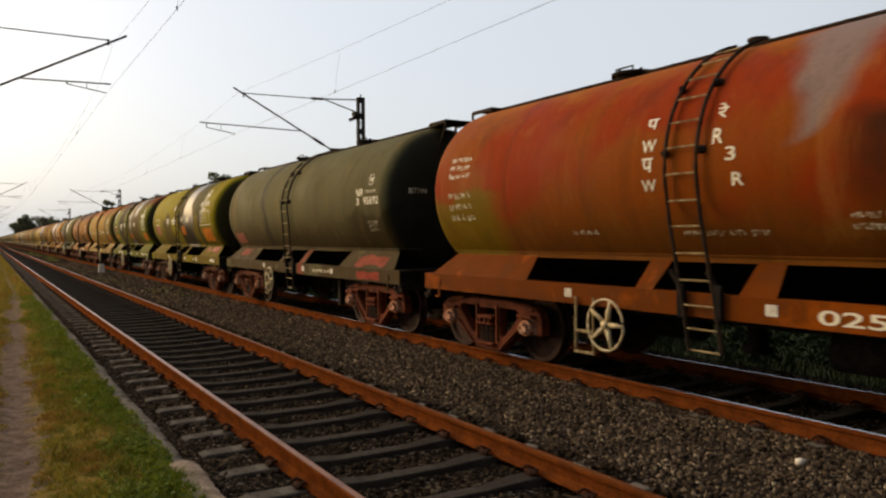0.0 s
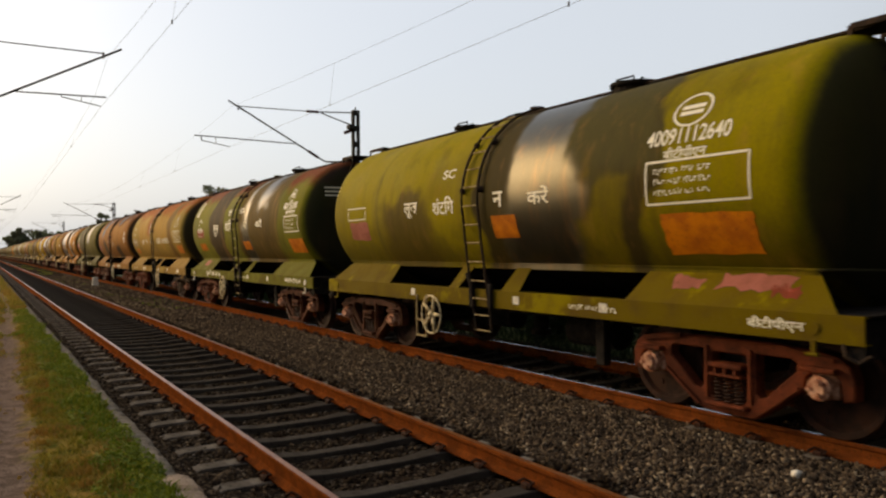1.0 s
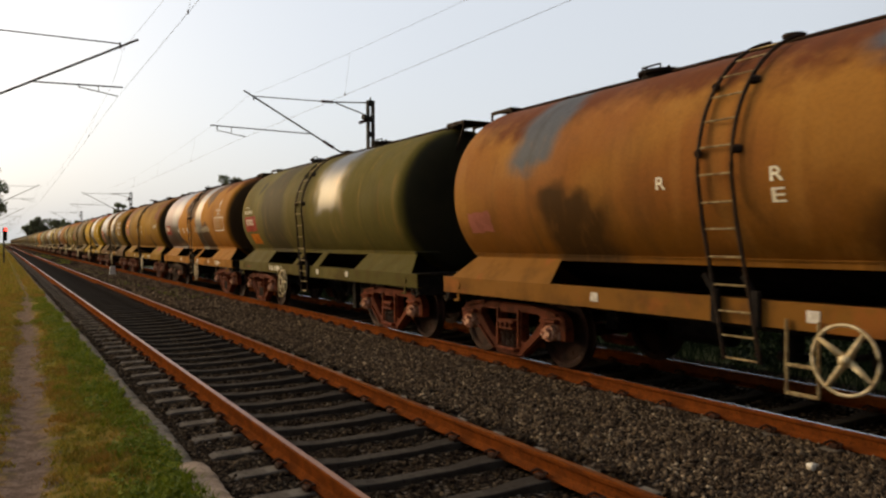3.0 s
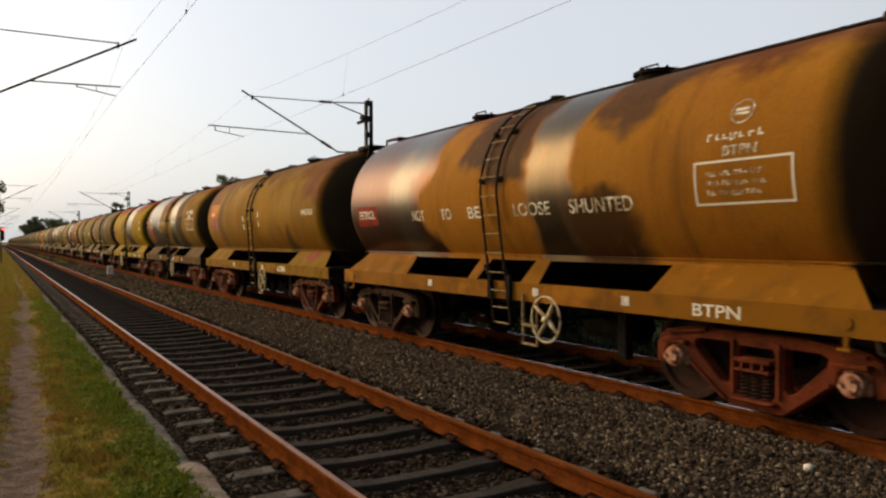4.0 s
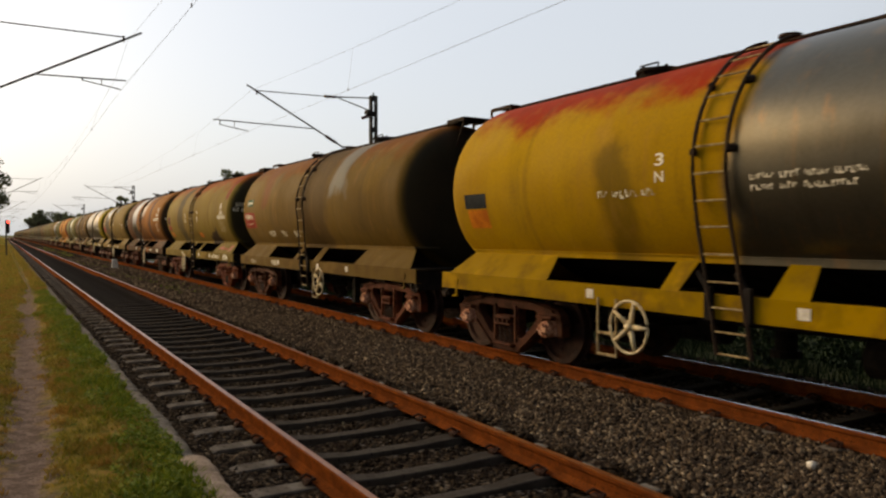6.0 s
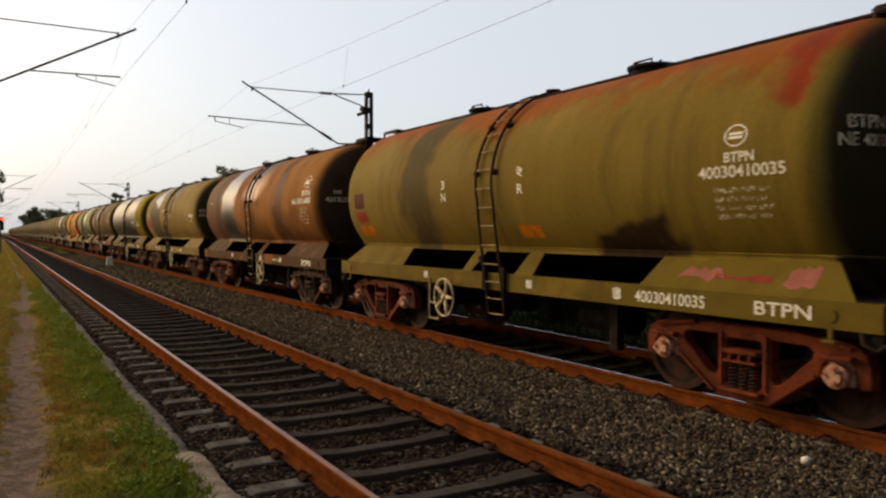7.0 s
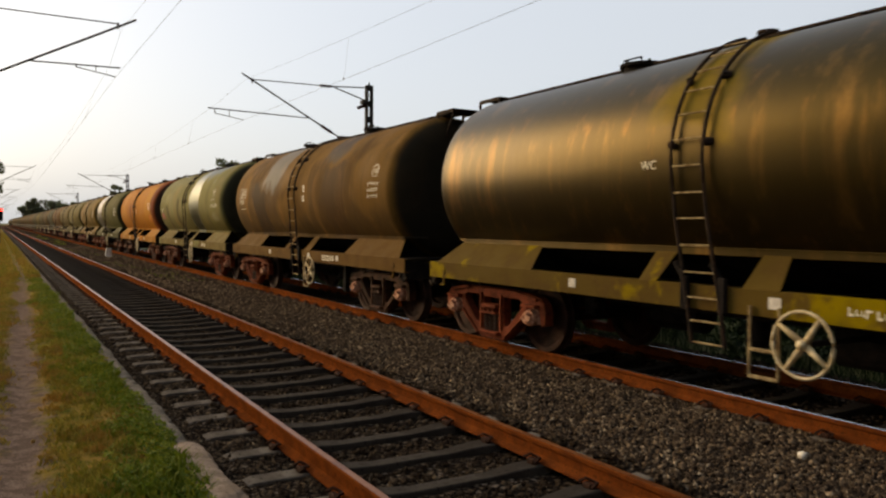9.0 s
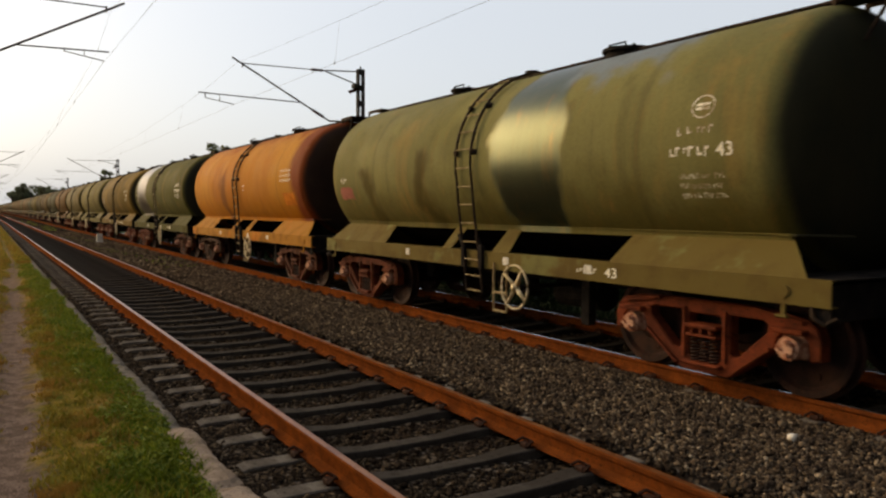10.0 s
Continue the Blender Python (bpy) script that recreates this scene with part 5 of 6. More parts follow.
# wagon by wagon: paint and weathering as each one shows it, on wagon 9 also a painted reflection. Bands: from y, to y,
# from z, to z, colour, roughness, softness
GREY, SLATE = srgb(140, 134, 124), srgb(104, 108, 114)
WAGONS = {
    0: dict(base=srgb(172, 66, 30), base2=srgb(168, 88, 34), low=srgb(140, 86, 38), top=srgb(186, 108, 44), topz=3.45, rear=True, frame=srgb(160, 84, 34), say="brick-red",
            bands=((-1.75, -1.0, 2.75, 4.4, srgb(164, 138, 134), 0.4, 0.16), (-4.9, -1.9, 0, 2.6, srgb(70, 40, 24), 0.5, 0.3), (3.6, 5.6, 0.0, 2.4, srgb(140, 112, 26), 0.5, 0.3))),
    1: dict(base=srgb(120, 114, 84), base2=srgb(109, 103, 76), low=srgb(92, 78, 54), frame=srgb(108, 90, 68), rear=True, edge=0.2, say="olive-grey",
            bands=((1.9, 2.25, 0, 4.4, srgb(64, 56, 38), 0.45, 0.1), (-5.6, -3.4, 0, 2.3, srgb(80, 70, 46), 0.5, 0.3))),
    2: dict(base=srgb(166, 150, 16), base2=srgb(152, 136, 18), low=srgb(120, 108, 22), frame=srgb(146, 124, 30), rear=True, say="yellow-green",
            bands=((-3.35, 0.1, 0, 4.4, srgb(78, 66, 32), 0.5, 0.07), (-2.1, -0.6, 0, 4.4, srgb(150, 140, 118), 0.33, 0.05), (-2.85, -2.2, 0, 2.9, srgb(132, 116, 24), 0.5, 0.1), (1.5, 3.2, 0, 2.6, srgb(104, 88, 24), 0.5, 0.2), (-3.3, -1.9, 2.9, 4.4, srgb(92, 84, 48), 0.5, 0.1))),
    3: dict(hook=True, base=srgb(136, 132, 44), base2=srgb(122, 120, 44), top=srgb(140, 78, 54), topz=3.2, rear=True, say="moss-green and dark brown",
            bands=((1.5, 3.3, 0, 4.4, srgb(70, 54, 30), 0.5, 0.1), (-3.2, -0.1, 0, 4.4, srgb(104, 84, 40), 0.5, 0.2), (-0.9, -0.5, 0, 4.4, srgb(150, 140, 118), 0.35, 0.05), (-2.4, -1.6, 3.0, 4.4, SLATE, 0.35, 0.1))),
    4: dict(base=srgb(198, 156, 88), base2=srgb(180, 150, 80), low=srgb(176, 140, 72), top=srgb(182, 108, 60), topz=3.15, say="tan-brown",
            bands=((-3.6, -2.6, 0, 4.4, srgb(140, 106, 50), 0.5, 0.2), (1.0, 1.5, 2.6, 4.4, srgb(166, 86, 48), 0.5, 0.2))),
    5: dict(base=srgb(192, 136, 78), base2=srgb(172, 112, 68), low=srgb(150, 100, 46), top=srgb(128, 76, 54), gap=True, edge=0.1, say="red-brown",
            bands=((2.9, 3.8, 2.7, 4.4, SLATE, 0.4, 0.15), (1.9, 3.0, 0, 2.3, srgb(88, 60, 32), 0.5, 0.2), (-2.2, -1.2, 3.4, 4.4, SLATE, 0.4, 0.1), (-3.0, -1.6, 0, 2.0, srgb(76, 52, 32), 0.5, 0.2))),
    6: dict(base=srgb(116, 106, 58), base2=srgb(108, 98, 56), rear=True, say="dull olive",
            bands=((1.7, 3.3, 0, 4.4, srgb(84, 74, 48), 0.5, 0.12), (-2.2, -0.8, 2.4, 4.4, GREY, 0.35, 0.1), (3.6, 4.0, 3.0, 3.5, srgb(70, 64, 44), 0.5, 0.08))),
    7: dict(base=srgb(202, 138, 60), base2=srgb(194, 130, 58), top=srgb(138, 84, 56), topz=3.35, say="orange-brown mottled",
            bands=((2.1, 6.2, 0, 4.4, srgb(150, 92, 66), 0.36, 0.06), (2.5, 3.5, 0, 4.4, srgb(164, 150, 134), 0.32, 0.1), (-0.55, 0.9, 2.6, 4.4, srgb(104, 70, 48), 0.45, 0.08), (-1.75, -0.6, 0.0, 4.4, srgb(156, 134, 106), 0.33, 0.05), (-2.7, -1.5, 0, 2.3, srgb(88, 58, 34), 0.45, 0.15), (-2.9, -1.9, 3.1, 4.4, srgb(112, 78, 54), 0.45, 0.08))),
    8: dict(base=srgb(186, 138, 40), base2=srgb(166, 122, 40), low=srgb(160, 112, 36), top=srgb(140, 96, 48), gap=True, edge=0.1, say="ochre-yellow",
            bands=((-5.0, -4.3, 2.6, 4.4, srgb(138, 76, 46), 0.5, 0.3), (-3.1, -2.3, 0, 2.1, srgb(96, 68, 30), 0.5, 0.22), (3.2, 3.8, 0, 4.4, srgb(136, 98, 40), 0.5, 0.2), (4.0, 5.6, 2.9, 4.4, srgb(146, 90, 50), 0.5, 0.2))),
    9: dict(base=srgb(178, 132, 44), base2=srgb(158, 116, 42), low=srgb(140, 106, 34), top=srgb(166, 98, 50), topz=3.4, frame=srgb(124, 88, 52), say="ochre and black-brown",
            # second band: the dark ground's reflection painted across the lower half of the polish
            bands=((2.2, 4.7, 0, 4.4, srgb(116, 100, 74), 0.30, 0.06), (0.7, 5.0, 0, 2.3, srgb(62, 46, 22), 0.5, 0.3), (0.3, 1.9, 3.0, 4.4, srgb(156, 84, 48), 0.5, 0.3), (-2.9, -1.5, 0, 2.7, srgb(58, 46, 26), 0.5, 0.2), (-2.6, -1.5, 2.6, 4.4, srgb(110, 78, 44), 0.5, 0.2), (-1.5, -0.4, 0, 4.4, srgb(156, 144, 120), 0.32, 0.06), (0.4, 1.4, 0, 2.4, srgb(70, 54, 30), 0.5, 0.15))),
    10: dict(base=srgb(204, 162, 22), base2=srgb(192, 150, 26), top=srgb(176, 62, 36), topz=3.2, rear=True, say="red-crowned bright yellow",
             bands=((-1.9, -0.1, 0, 4.4, srgb(164, 156, 138), 0.32, 0.05), (-2.6, -2.2, 2.8, 3.4, srgb(120, 96, 26), 0.5, 0.1), (1.2, 1.8, 0, 2.6, srgb(140, 110, 22), 0.5, 0.15))),
    11: dict(base=srgb(136, 108, 56), base2=srgb(124, 98, 54), top=srgb(140, 92, 52), say="dull ochre-brown",
             bands=((-1.4, 0.6, 0, 4.4, srgb(104, 80, 44), 0.5, 0.2), (3.0, 3.6, 2.6, 3.6, srgb(140, 88, 50), 0.5, 0.2), (-2.6, -1.6, 2.6, 4.4, GREY, 0.4, 0.12))),
    12: dict(base=srgb(156, 132, 66), base2=srgb(146, 120, 62), top=srgb(172, 98, 50), topz=3.2, rear=True, edge=0.15, say="rust-crowned khaki",
             bands=((1.9, 2.8, 0.0, 4.4, srgb(96, 80, 46), 0.5, 0.12), (-3.4, -1.9, 0, 1.95, srgb(62, 44, 30), 0.5, 0.1), (-4.9, -4.6, 3.0, 4.0, srgb(160, 66, 42), 0.5, 0.1))),
    13: dict(base=srgb(180, 122, 70), base2=srgb(150, 94, 52), low=srgb(132, 84, 44), frame=srgb(108, 76, 52), edge=0.12, camo=0.7, say="rust-brown",
             bands=((3.2, 6.0, 0, 4.4, srgb(122, 78, 48), 0.5, 0.15), (1.75, 3.3, 0, 4.4, srgb(152, 140, 124), 0.30, 0.05), (-0.8, 0.6, 2.6, 4.4, srgb(140, 104, 78), 0.36, 0.2), (-1.9, -1.4, 0, 4.4, srgb(176, 112, 58), 0.5, 0.1), (3.6, 4.2, 0, 4.4, srgb(92, 52, 28), 0.45, 0.1), (-2.7, -2.0, 0, 4.4, srgb(110, 64, 34), 0.4, 0.08))),
    14: dict(base=srgb(168, 136, 82), base2=srgb(156, 128, 76), gap=True, say="dark-patched yellow-olive",
             bands=((1.9, 4.1, 0, 4.4, srgb(86, 72, 48), 0.45, 0.06), (2.2, 3.6, 3.0, 4.4, SLATE, 0.35, 0.08), (-1.4, -0.5, 3.0, 4.4, srgb(120, 122, 118), 0.4, 0.08), (-0.9, -0.4, 2.6, 3.2, srgb(92, 76, 40), 0.5, 0.08), (0.6, 1.6, 0, 2.1, srgb(84, 66, 40), 0.5, 0.12))),
    15: dict(base=srgb(168, 146, 24), base2=srgb(160, 138, 26), frame=srgb(132, 108, 58), say="oil-polished yellow",
             bands=((-3.35, 6.2, 0, 4.4, srgb(124, 104, 60), 0.36, 0.05), (-0.1, 0.5, 2.75, 4.4, srgb(150, 126, 50), 0.42, 0.2))),
    16: dict(base=srgb(138, 104, 58), base2=srgb(110, 82, 48), low=srgb(100, 76, 44), edge=0.03, say="brown mottled",
             bands=((1.3, 2.8, 2.8, 4.4, srgb(132, 124, 116), 0.38, 0.1), (2.4, 3.6, 0, 2.7, srgb(78, 58, 36), 0.5, 0.12), (-2.5, -1.3, 3.4, 4.4, srgb(92, 78, 68), 0.4, 0.1), (-2.9, -1.7, 0, 3.2, srgb(94, 68, 40), 0.5, 0.12))),
    17: dict(frame=srgb(152, 132, 84), base=srgb(152, 145, 100), base2=srgb(138, 132, 90), low=srgb(120, 110, 66), say="pale olive-green",
             bands=((-2.0, -0.6, 0, 4.4, srgb(140, 148, 116), 0.32, 0.05), (-3.5, -1.7, 3.42, 4.4, srgb(146, 156, 158), 0.4, 0.1), (1.3, 1.7, 0, 2.7, srgb(96, 84, 44), 0.5, 0.12), (3.5, 3.9, 0, 2.5, srgb(100, 88, 46), 0.5, 0.12))),
    18: dict(base=srgb(224, 158, 76), base2=srgb(208, 134, 62), low=srgb(212, 138, 46), top=srgb(182, 108, 62), topz=3.4, say="orange-tan", edge=0.15, bands=((-5.6, -4.4, 0, 4.4, srgb(150, 74, 40), 0.5, 0.2), (1.4, 2.0, 0, 3.0, srgb(150, 92, 40), 0.5, 0.2))),
    19: dict(base=srgb(100, 96, 52), base2=srgb(92, 88, 50), say="dark green", bands=((2.4, 4.8, 0, 4.4, srgb(160, 146, 132), 0.32, 0.08),)),
    20: dict(base=srgb(142, 112, 56), base2=srgb(124, 100, 52), say="tan"),
    21: dict(base=srgb(124, 112, 66), base2=srgb(110, 98, 58), rear=True, say="olive"),
    22: dict(base=srgb(116, 100, 62), base2=srgb(104, 92, 60), say="drab olive"),
}
PALETTE = ((86, 73, 44), (101, 77, 39), (75, 70, 47), (114, 80, 39), (80, 63, 39), (91, 82, 44), (70, 63, 44), (108, 91, 36))
FINE, LAST = 20, 58


def marks(k, w):
    """Stencilled writing and painted labels, by wagon."""
    L = lambda body, u0, u1, z0, z1, **o: lettering(w, body, u0, u1, z0, z1, **o)
    P = lambda *a, **o: panel(w, *a, **o)
    if k == 0:
        L("W", 0.76, 0.55, 3.00, 3.14), L("W", 0.75, 0.54, 2.57, 2.70), L("प", 0.74, 0.58, 3.26, 3.38), L("प", 0.74, 0.58, 2.78, 2.94)
        L("R", -0.21, -0.34, 3.00, 3.16), L("R", -0.45, -0.59, 2.57, 2.70), L("रे", -0.22, -0.34, 3.26, 3.42), L("3", -0.38, -0.50, 2.82, 2.96)
        bars(w, 4.9, 4.2, 2.96, 3.34, 3, M_LETTER, False, 3), bars(w, 4.9, 4.1, 2.3, 2.8, 3), bars(w, 2.1, 1.5, 2.08, 2.18, 1), bars(w, 0.3, -0.9, 2.06, 2.16, 1), bars(w, -1.6, -2.3, 2.1, 2.3, 2)
        L("0255", -1.35, -2.2, 1.29, 1.42, sill=True)
    elif k == 1:
        L("NR", -3.97, -4.30, 2.90, 3.04), L("3", -3.98, -4.12, 2.72, 2.86), L("95692", -4.32, -4.97, 2.72, 2.87), emblem(w, -4.46, -4.73, 3.09, 3.30, M_FAINT)
        bars(w, -4.4, -4.95, 2.92, 3.02, 1, M_LETTER), bars(w, -4.4, -4.9, 2.2, 2.42, 3), P(5.05, 4.25, 1.95, 2.25, M_PINK, wobble=0.02), P(-3.9, -4.9, 1.28, 1.42, M_RED, sill=True, wobble=0.02)
        bars(w, -1.5, -3.0, 1.30, 1.42, 1, M_LETTER, True, 6)
        saddle_patch(w, -3.7, -5.0, 0.1, 0.6, M_DULLRED), saddle_patch(w, 4.6, 3.9, 0.3, 0.75, M_DULLRED), saddle_patch(w, -0.58, -0.80, 0.05, 0.8, M_DULLRED), P(-0.5, -0.85, 1.26, 1.48, M_DULLRED, sill=True, wobble=0.03)
    elif k == 2:
        emblem(w, -3.57, -4.08, 3.36, 3.73), L("40091112640", -3.30, -4.41, 3.18, 3.36), L("बीटीपीएन", -3.57, -4.14, 3.0, 3.15), outline(w, -3.32, -4.67, 2.54, 3.02)
        bars(w, -3.45, -4.3, 2.62, 2.96, 3, M_LETTER), P(-3.48, -4.66, 2.0, 2.44, M_ORANGE, wobble=0.02), L("लूज", 2.29, 1.83, 2.62, 2.88), L("शंटिंग", 1.32, 0.68, 2.64, 2.92)
        L("न", -0.39, -0.62, 2.68, 2.90), L("करें", -1.19, -1.65, 2.67, 2.91), P(4.6, 3.8, 2.28, 2.62, M_PINK, wobble=0.02), outline(w, 4.65, 3.85, 2.66, 2.90, 0.02), P(-0.30, -0.88, 2.24, 2.56, M_ORANGE)
        L("SC", 1.08, 0.72, 3.20, 3.34), L("बीटीपीएन", -4.6, -5.2, 1.30, 1.43, sill=True), bars(w, -2.0, -2.9, 1.30, 1.42, 1, M_LETTER, True, 3)
        saddle_patch(w, -4.1, -4.95, 0.45, 0.85, M_PINK), saddle_patch(w, -3.5, -3.9, 0.45, 0.75, M_PINK), saddle_patch(w, -4.75, -5.05, 0.35, 0.6, M_DULLRED)
    elif k == 3:
        emblem(w, -4.12, -4.48, 3.26, 3.56), L("40091002380", -3.87, -4.78, 3.08, 3.24), L("बीटीपीएन", -4.09, -4.71, 2.93, 3.07), outline(w, -3.96, -4.90, 2.53, 2.92), bars(w, -4.1, -4.8, 2.58, 2.86, 3, M_LETTER)
        P(-4.09, -5.02, 2.04, 2.37, M_ORANGE), L("लूज", 2.59, 2.01, 2.55, 2.90), L("शंटिंग", 1.24, 0.53, 2.69, 3.02), L("न", -0.65, -0.88, 2.71, 2.90), L("करें", -1.72, -2.25, 2.71, 2.93), L("ECR", -0.13, -0.53, 3.16, 3.30), L("पूम", 1.0, 0.7, 3.14, 3.30)
        P(-0.34, -0.98, 2.13, 2.36, M_ORANGE), P(4.61, 3.86, 2.12, 2.34, M_ORANGE), P(4.70, 3.84, 2.53, 2.80, M_DULLRED, wobble=0.015), L("पेट्रोल", 4.57, 3.94, 2.66, 2.86, lift=0.010), L("R", 4.45, 4.36, 2.92, 3.0), L("16", 4.22, 4.06, 3.02, 3.14), bars(w, 4.55, 4.25, 3.06, 3.16, 1, M_LETTER, False, 1)
        bars(w, 4.62, 3.92, 2.55, 2.63, 1, M_LETTER, False, 2)
        for i in range(6):
            P(5.06, 4.62, 3.26 + 0.085 * i, 3.295 + 0.085 * i, M_LETTER, name="painted_bar")
        L("पूमरे ECR", 3.6, 2.2, 1.30, 1.48, sill=True), L("बीटीपीएन", -3.9, -5.0, 1.31, 1.44, sill=True), bars(w, 0.1, -0.9, 1.30, 1.42, 1, M_LETTER, True, 3)
        saddle_patch(w, 4.4, 3.9, 0.35, 0.8, M_PINK)
    elif k == 4:
        L("NOT", 2.73, 2.23, 2.44, 2.60), L("TO", 1.78, 1.42, 2.46, 2.62), L("BE", 0.82, 0.51, 2.45, 2.63), L("LOOSE", -0.51, -1.34, 2.44, 2.64), L("SHUNTED", -1.71, -2.85, 2.44, 2.63), L("SC", 0.94, 0.67, 2.89, 3.03), L("दम", 0.99, 0.71, 3.10, 3.27)
        outline(w, -3.80, -4.98, 2.45, 2.87), bars(w, -3.95, -4.85, 2.5, 2.82, 3, M_LETTER), P(-4.09, -4.95, 2.03, 2.33, M_ORANGE), emblem(w, -4.21, -4.57, 3.20, 3.46, M_FAINT), bars(w, -4.0, -4.8, 3.0, 3.18, 2)
        P(5.0, 4.0, 2.36, 2.70, srgb_mat("faded_buff_paint", 158, 132, 100), wobble=0.02), L("PETROL", 4.9, 4.15, 2.50, 2.62, mat=M_FAINT, lift=0.010), P(4.77, 4.06, 2.03, 2.25, M_ORANGE), outline(w, 4.89, 4.23, 2.88, 3.20, 0.02, M_FAINT), L("SCR", 2.62, 2.22, 1.30, 1.44, sill=True), bars(w, 5.1, 4.0, 1.32, 1.40, 1, M_LETTER, True, 3), L("BTPN", -4.3, -4.7, 1.30, 1.42, sill=True)
    elif k == 5:
        emblem(w, -4.32, -4.64, 2.90, 3.14), L("96836", -4.19, -4.83, 2.72, 2.86), L("BTPN", -4.35, -4.68, 2.58, 2.68), L("R", -0.45, -0.6, 2.62, 2.76), L("E", -0.45, -0.6, 2.42, 2.56), L("R", 1.0, 0.86, 2.62, 2.76), P(5.0, 4.4, 2.2, 2.5, M_PINK, wobble=0.02), L("CR-96836", -1.9, -3.1, 1.30, 1.42, sill=True)
    elif k == 6:
        P(5.01, 3.94, 2.36, 2.79, M_RED, wobble=0.015), L("PETROL", 4.85, 4.15, 2.53, 2.70, lift=0.010), P(4.75, 3.95, 2.0, 2.29, M_ORANGE), L("R 12-2016", 4.97, 4.24, 2.86, 2.96), bars(w, 4.9, 4.5, 3.0, 3.1, 1, M_LETTER, False, 2), L("T42-93.3-2", 2.8, 1.7, 1.30, 1.42, sill=True), bars(w, 4.8, 4.4, 1.3, 1.4, 1, M_RED, True, 2)
    elif k == 7:
        emblem(w, -4.02, -4.30, 3.23, 3.48, M_FAINT), bars(w, -3.79, -4.62, 3.04, 3.20, 1, M_LETTER, False, 7), L("BTPN", -4.0, -4.4, 2.92, 3.02, mat=M_FAINT), outline(w, -3.64, -4.80, 2.43, 2.88), bars(w, -3.8, -4.6, 2.5, 2.8, 3), L("NOT", 2.7, 2.25, 2.42, 2.60, mat=M_FAINT), L("TO", 1.7, 1.35, 2.42, 2.60, mat=M_FAINT), L("BE", 0.85, 0.5, 2.42, 2.60)
        L("LOOSE", -0.36, -1.19, 2.42, 2.60, mat=M_FAINT), L("SHUNTED", -1.59, -2.72, 2.42, 2.60, mat=M_FAINT), P(5.0, 4.1, 2.36, 2.74, M_RED, wobble=0.02), L("PETROL", 4.9, 4.2, 2.50, 2.66, lift=0.010), L("BTPN", -3.6, -4.2, 1.29, 1.42, sill=True)
    elif k == 8:
        L("945763", -4.09, -4.83, 2.69, 2.83), L("R", 1.0, 0.84, 2.66, 2.80), L("R", 1.0, 0.84, 2.42, 2.56), L("t", -0.5, -0.62, 2.74, 2.90), L("R", -0.5, -0.64, 2.48, 2.62), P(4.90, 3.92, 2.84, 3.30, M_ORANGE, wobble=0.012), P(4.90, 3.92, 2.44, 2.81, M_PINK, wobble=0.012), L("R-16", 4.65, 4.3, 2.90, 3.02, lift=0.010), L("LDSI", -2.2, -2.8, 1.30, 1.43, sill=True)
        saddle_patch(w, -3.9, -4.6, 0.42, 0.78, M_DULLRED), P(4.4, 3.9, 1.30, 1.42, M_DULLRED, sill=True, wobble=0.02)
    elif k == 9:
        L("40131001462", -3.54, -4.58, 3.11, 3.26), L("BTPN", -3.92, -4.28, 2.96, 3.07), outline(w, -3.48, -4.72, 2.51, 2.94), bars(w, -3.6, -4.5, 2.55, 2.9, 3), P(4.64, 3.77, 2.46, 2.84, M_RED), L("PETROL", 4.55, 3.9, 2.68, 2.79, lift=0.010), bars(w, 4.5, 3.9, 2.54, 2.62, 1, M_LETTER, False, 3), P(4.61, 3.75, 2.05, 2.42, srgb_mat("faded_orange_paint", 140, 80, 30))
        L("NOT", 2.42, 2.01, 2.76, 2.96), L("TO", 1.54, 1.30, 2.75, 2.94), L("BE", 0.89, 0.61, 2.76, 2.95), L("उम", 0.95, 0.6, 3.2, 3.36), L("NC", 0.95, 0.6, 3.02, 3.14), bars(w, 4.5, 3.9, 2.95, 3.15, 2, M_LETTER), L("LOOSE", -0.5, -1.3, 2.76, 2.94, mat=M_FAINT), bars(w, 2.4, 2.2, 1.3, 1.4, 1, M_LETTER, True, 1)
    elif k == 10:
        emblem(w, -4.46, -4.71, 2.95, 3.15), L("BTPN", -4.42, -4.77, 2.79, 2.88), L("05587", -4.34, -4.85, 2.64, 2.75), bars(w, -4.1, -4.9, 2.25, 2.4, 2), L("3", 0.95, 0.82, 2.86, 3.0), L("N", 0.95, 0.82, 2.68, 2.80), bars(w, -0.3, -1.7, 2.5, 2.72, 2, M_LETTER), bars(w, 1.9, 0.8, 2.5, 2.66, 1)
        P(5.0, 4.4, 2.5, 2.72, M_NAVY), P(4.95, 4.4, 2.2, 2.48, M_ORANGE), P(-2.7, -3.9, 1.27, 1.43, M_NAVY, sill=True), L("05587", -2.85, -3.6, 1.30, 1.40, sill=True, lift=0.012), L("BTPN", -4.3, -4.8, 1.30, 1.41, sill=True)
    elif k == 11:
        P(5.2, 4.15, 2.30, 2.74, M_RED, wobble=0.015), L("PETROL", 5.05, 4.3, 2.55, 2.68, lift=0.010), bars(w, 5.0, 4.3, 2.38, 2.46, 1, M_LETTER, False, 4), P(4.87, 4.28, 2.92, 3.12, M_GREENP), L("5-9-15", 4.8, 4.35, 2.96, 3.07, lift=0.010), L("NOT", 3.17, 2.67, 2.06, 2.20), L("TO", 2.1, 1.75, 2.06, 2.20), L("BE", 1.1, 0.75, 2.06, 2.20), L("NE", 2.6, 2.2, 1.30, 1.43, sill=True), bars(w, 4.6, 4.0, 1.3, 1.4, 2, M_LETTER, True, 3)
    elif k == 12:
